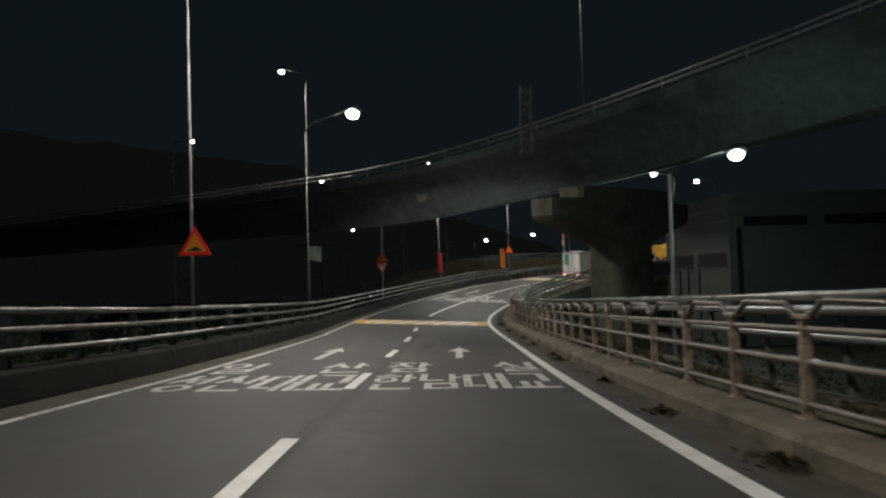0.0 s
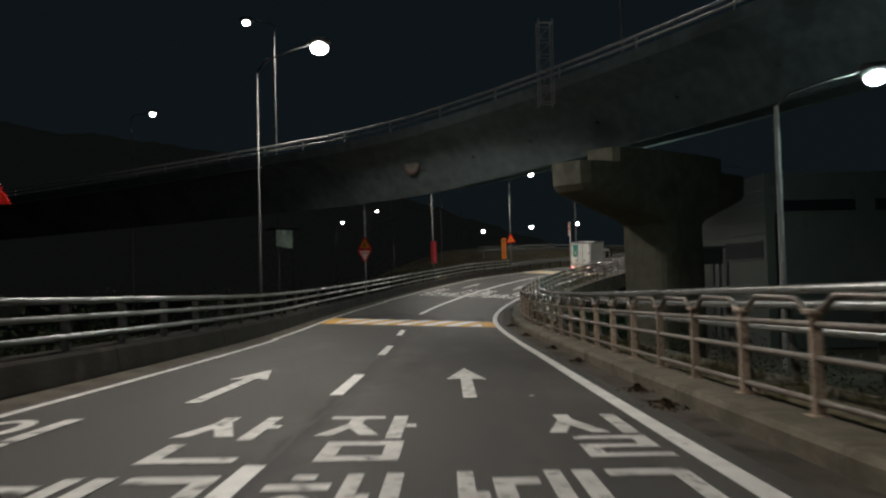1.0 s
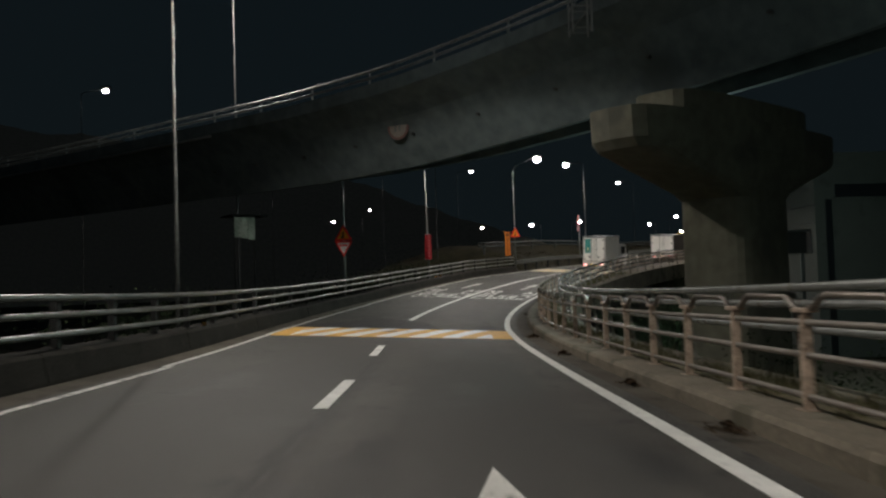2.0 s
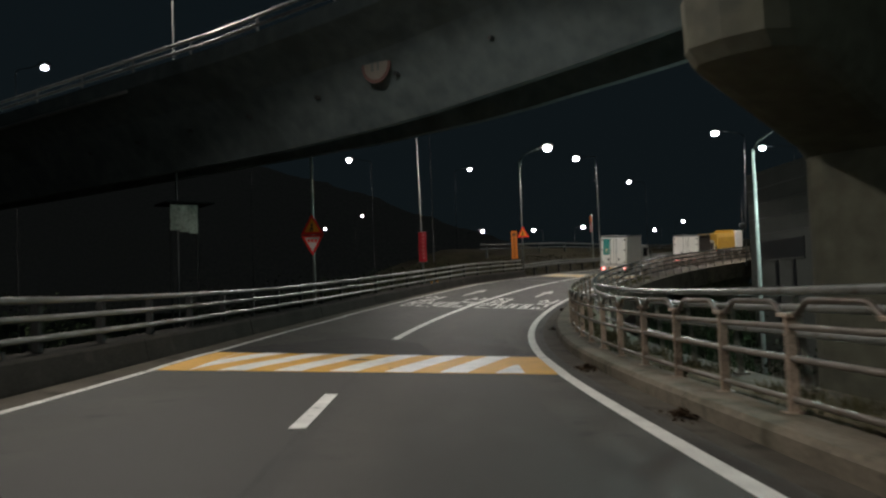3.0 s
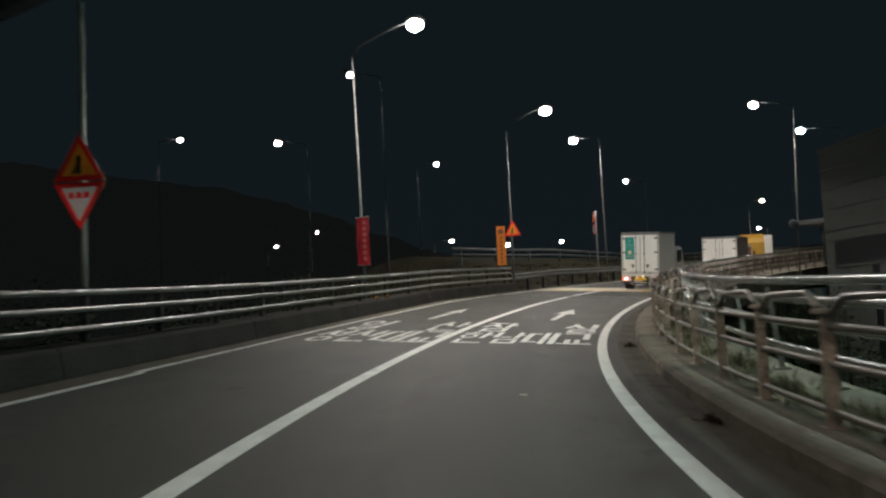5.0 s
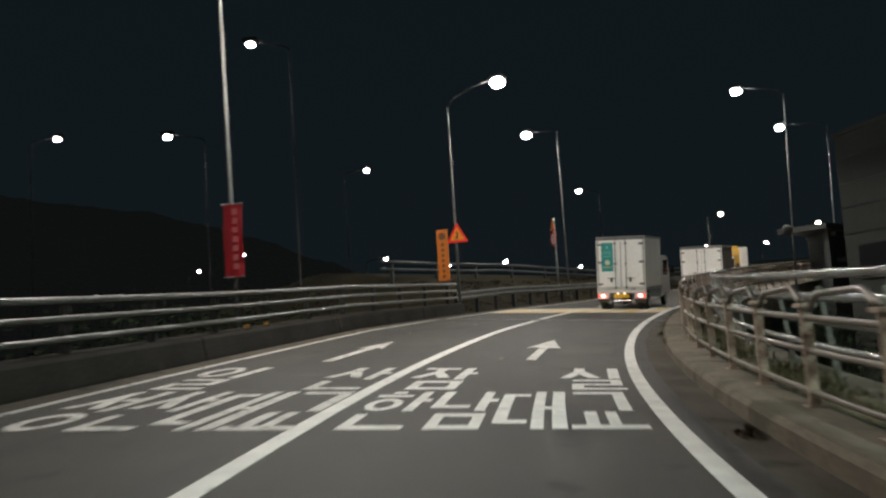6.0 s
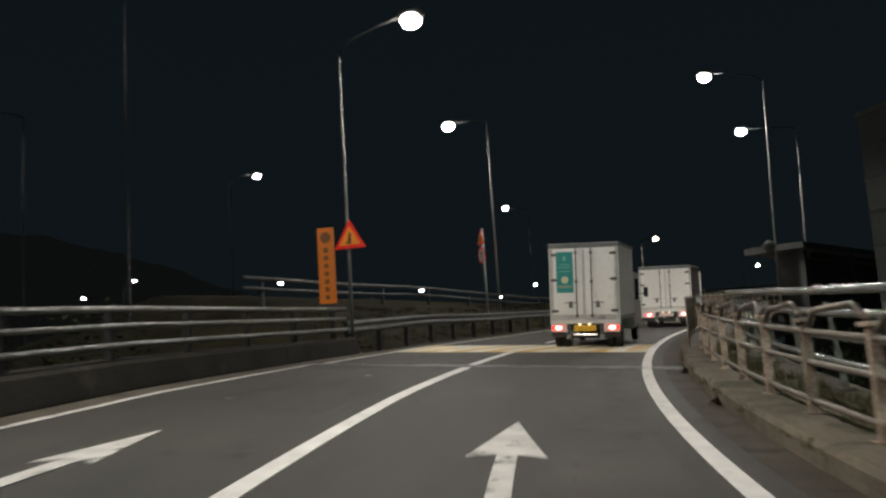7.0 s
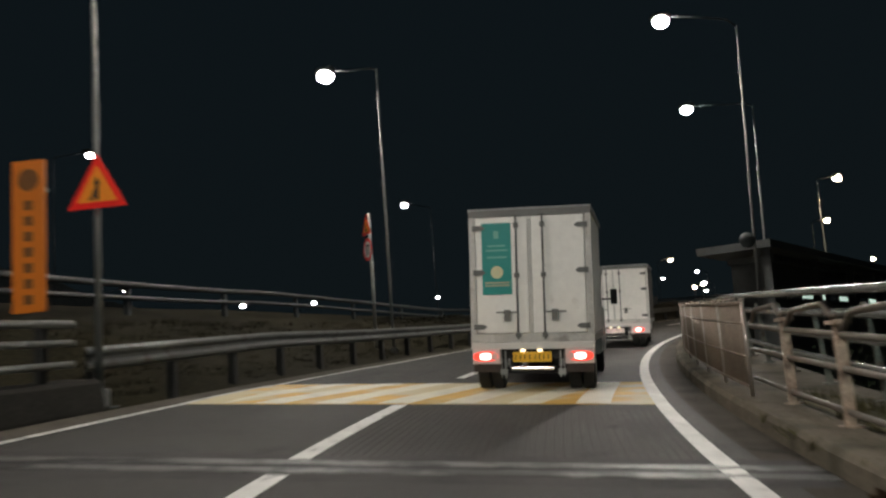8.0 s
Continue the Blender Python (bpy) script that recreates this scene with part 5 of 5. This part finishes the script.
def loft(sections, material, name, parent, label=""):
    """A hull from sections of (y, half width, low z, high z)."""
    bm = bmesh.new()
    rings = []
    for y, w, lo, hi in sections:
        c = (hi - lo) * 0.25
        rings.append([bm.verts.new((x, y, z)) for x, z in ((-w, lo), (w, lo), (w, hi - c), (w * 0.86, hi), (-w * 0.86, hi), (-w, hi - c))])
    for a, b in zip(rings, rings[1:]):
        for k in range(6):
            bm.faces.new((a[k], a[(k + 1) % 6], b[(k + 1) % 6], b[k]))
    bm.faces.new(rings[0])
    bm.faces.new(rings[-1])
    return part(name, bm, material, parent, label, smooth=False)


def car(s, u, paint, label):
    c = thing("car", rd_pose(s, u, 0.004, upright=False), label, "car", "cars")
    loft([(0, 0.8, 0.3, 0.9), (0.15, 0.86, 0.22, 0.98), (2.2, 0.88, 0.2, 0.95), (3.9, 0.84, 0.22, 0.85), (4.3, 0.74, 0.3, 0.68)], paint, "body", c)
    cabin = loft([(0.35, 0.7, 0.9, 1.0), (0.9, 0.68, 0.9, 1.42), (2.2, 0.68, 0.9, 1.45), (3.05, 0.72, 0.86, 0.95)], GLASS_DARK, "cabin", c, "dark glazed cabin")
    part("roof", boxes((-0.6, 0.6, 0.95, 2.25, 1.42, 1.47), bevel=0.02), paint, cabin)
    for x in (-0.76, 0.76):
        for y in (0.75, 3.45):
            wheel = part("wheel", tube(bmesh.new(), [(x - 0.1, y, 0.31), (x + 0.1, y, 0.31)], 0.31, 18), BLACK, c)
            part("rim", tube(bmesh.new(), [(x - 0.105, y, 0.31), (x + 0.105, y, 0.31)], 0.19, 12), ALU, wheel)
        part("tail_light", boxes((x - 0.13, x + 0.07, -0.03, 0.06, 0.68, 0.84), bevel=0.01), RED_LIGHT, c, "glowing red tail light")
    part("number_plate", boxes((-0.26, 0.26, -0.02, 0.02, 0.52, 0.64)), WHITE_SIGN, c)


car(131.0, -1.6, CAR_DARK, "dark saloon car with lit tail lights far along the road")
car(139.0, -1.6, CAR_PALE, "silver saloon car with lit tail lights far along the road")

YELLOW = mat("yellow_machine_paint", (0.34, 0.19, 0.02), 0.5, vary=0.2, bump=0.1)
dt = thing("tipper_truck", rd_pose(106.5, -4.4, 0.004, upright=False), "yellow tipper truck driving up the ramp", "truck")
loft([(0, 1.0, 1.0, 2.3), (0.3, 1.05, 0.95, 2.35), (3.4, 1.05, 0.95, 2.35), (3.6, 1.0, 1.2, 2.6)], YELLOW, "tipper_body", dt)
part("cab", boxes((-1.0, 1.0, 3.8, 5.3, 0.7, 2.5), bevel=0.08), CAB_WHITE, dt)
part("windscreen", boxes((-0.85, 0.85, 5.29, 5.32, 1.6, 2.3)), GLASS_DARK, dt)
part("chassis", boxes((-0.45, 0.45, 0.1, 5.2, 0.5, 0.95)), CHASSIS, dt)
for x in (-0.82, 0.82):
    for y in (0.9, 4.5):
        wheel = part("wheel", tube(bmesh.new(), [(x - 0.16, y, 0.42), (x + 0.16, y, 0.42)], 0.42, 20), BLACK, dt)
        part("rim", tube(bmesh.new(), [(x - 0.165, y, 0.42), (x + 0.165, y, 0.42)], 0.24, 12), ALU, wheel)
    part("tail_light", boxes((x - 0.12, x + 0.12, -0.03, 0.0, 0.78, 0.9)), RED_LIGHT, dt, "glowing red tail light")

# pale lights of the district beyond the rails
rng = random.Random(21)
for k in range(26):
    a = rng.uniform(0, 1)
    x, y = 120 + 190 * a + rng.uniform(-8, 8), 225 - 110 * a + rng.uniform(-15, 15)
    z = rng.uniform(2.0, 19.0)
    spot = thing("distant_light", pose(x, y, z), "small distant city light on a far slope", "light", "distant lights")
    bulb = bmesh.new()
    bmesh.ops.create_icosphere(bulb, subdivisions=2, radius=rng.uniform(0.25, 0.5))
    part("bulb", bulb, rng.choice((LED_WARM, WHITE_LIGHT, LED_WARM)), spot)
    part("post", tube(bmesh.new(), [(0, 0, -4.2 - z), (0, 0, -0.2)], 0.12, 6), FAR_STEEL, spot)

# ---------------------------------------------------------------- barred railing past the joint
BAR = mat("shiny_fence_bar", (0.5, 0.45, 0.4), 0.28, 0.75, vary=0.2, bump=0)
BAR_DULL = mat("dusty_fence_bar", (0.27, 0.21, 0.165), 0.45, 0.3, vary=0.3, bump=0)
bars = thing("bar_railing", Matrix(), "straight steel railing with thin upright bars and slim bright posts", "railing")
BAR_U, BAR_S0, BAR_S1, BAR_GAP = 0.86, 78.62, 139.0, 1.74
for h, r in ((1.2, 0.024), (0.98, 0.014), (0.62, 0.014), (0.3, 0.02)):
    part("rail", sweep(span(BAR_S0, BAR_S1, 0.9), pipe_section(BAR_U, h, r, 8)), BAR_DULL, bars, smooth=True)
slim_me = mesh_of("post", tube(tube(bmesh.new(), [(0, 0, 0), (0, 0, 1.03)], 0.022, 8), [(0, 0, 1.02), (0, 0, 1.06)], 0.03, 8), BAR, True)
bar_me = mesh_of("baluster", tube(bmesh.new(), [(0, 0, 0), (0, 0, 0.88)], 0.0095, 6), BAR_DULL, True)
s = BAR_S0
while s < BAR_S1:
    share("post", slim_me, bars, rd_pose(s, BAR_U, 0.195))
    if s < 105:
        for k in range(1, 16):
            share("baluster", bar_me, bars, rd_pose(s + k * BAR_GAP / 16, BAR_U, 0.3))
    s += BAR_GAP

# ---------------------------------------------------------------- low station building behind the right-hand lamps
STATION = mat("station_wall", (0.05, 0.054, 0.052), 0.8, vary=0.25, fine=10, coarse=0.7, bump=0.1)
LIT_WINDOW = glow("lit_window", (0.75, 1.0, 0.85), 0.5)
st = thing("station_building", pose(31.3, 94.4, -4.4, 0, 0, 30), "long narrow flat-roofed station building with a few lit windows", "building")
part("wall", boxes((2.5, 34, 0.6, 2.0, 0, 9.5)), STATION, st)
part("roof", boxes((-0.4, 34.6, -0.6, 2.3, 9.75, 10.05), (2.4, 34.3, 0.2, 2.1, 9.5, 9.75)), STATION, st)
for k in range(14):
    x = 2.9 + k * 2.2
    lit = k in (2, 3, 5, 8, 11)
    win = part("window", boxes((x, x + 1.5, 0.55, 0.6, 8.05, 8.3), bevel=0.01), LIT_WINDOW if lit else GLASS_DARK, st, "dim lit window" if lit else "dark window")
    part("sill", boxes((x - 0.08, x + 1.58, 0.45, 0.6, 7.95, 8.05)), FAR_STEEL, win)
for k in range(5):
    x = 0.5 + k * 6.5
    part("column", boxes((x - 0.15, x + 0.15, -0.3, 0.0, 0, 9.75)), STATION, st)

# round traffic mirror seen from behind on the first outer lamp post
mirror = thing("traffic_mirror", rd_pose(96.4, 2.85, 3.05, 25), "round grey traffic mirror clamped to a lamp post", "traffic mirror")
part("back_shell", tube(bmesh.new(), [(0, -0.06, 0), (0, -0.03, 0), (0, 0.02, 0)], [0.1, 0.2, 0.24], 20), FAR_STEEL, mirror, smooth=True)
part("rim", tube(bmesh.new(), [(0, 0.015, 0), (0, 0.04, 0)], 0.25, 20), FAR_STEEL, mirror)
part("clamp", tube(bmesh.new(), [(0.0, 0.0, -0.02), (0.24, 0.1, -0.02)], 0.018, 6), GALV, mirror)

# ---------------------------------------------------------------- scraps and a patch on the road
SCRAP = mat("torn_paper", (0.6, 0.58, 0.52), 0.8, vary=0.2)


def scrap(s, u, size, turn):
    bm = bmesh.new()
    rows = [[bm.verts.new((x * size, y * size * 0.5, 0.012 + 0.02 * size * noise.noise((x * 3 + s, y * 3, u)))) for x in (-1, -0.3, 0.35, 1)] for y in (-1, 0.1, 0.9)]
    for a, b in zip(rows, rows[1:]):
        for k in range(3):
            bm.faces.new((a[k], a[k + 1], b[k + 1], b[k]))
    bmesh.ops.solidify(bm, geom=list(bm.faces), thickness=0.003)
    ob = part("paper_scrap", bm, SCRAP, m=rd_pose(s, u, hump(s), turn, upright=False))
    tagged(ob, "small torn scrap of pale paper lying on the asphalt", "litter", "paper scraps")


for s, u, size, turn in ((64.2, -2.08, 0.05, 20), (50.6, -1.09, 0.045, -30), (72.9, -4.37, 0.06, 5), (69.5, -5.1, 0.05, 40), (18.5, -0.88, 0.05, 70)):
    scrap(s, u, size, turn)
bm = bmesh.new()
ring_pts = [(0.2 * math.cos(a) * (1 + 0.3 * noise.noise((math.cos(a), math.sin(a), 3))), 0.13 * math.sin(a) * (1 + 0.4 * noise.noise((math.cos(a), math.sin(a), 8)))) for a in [k * math.tau / 18 for k in range(18)]]
bm.faces.new([bm.verts.new((x, y, 0)) for x, y in ring_pts])
tagged(part("worn_patch", on_road(bm, 39.75, -3.25, 0.012), TAR), "dark spot where the hump's paint has worn away", "road patch", kind="structure")
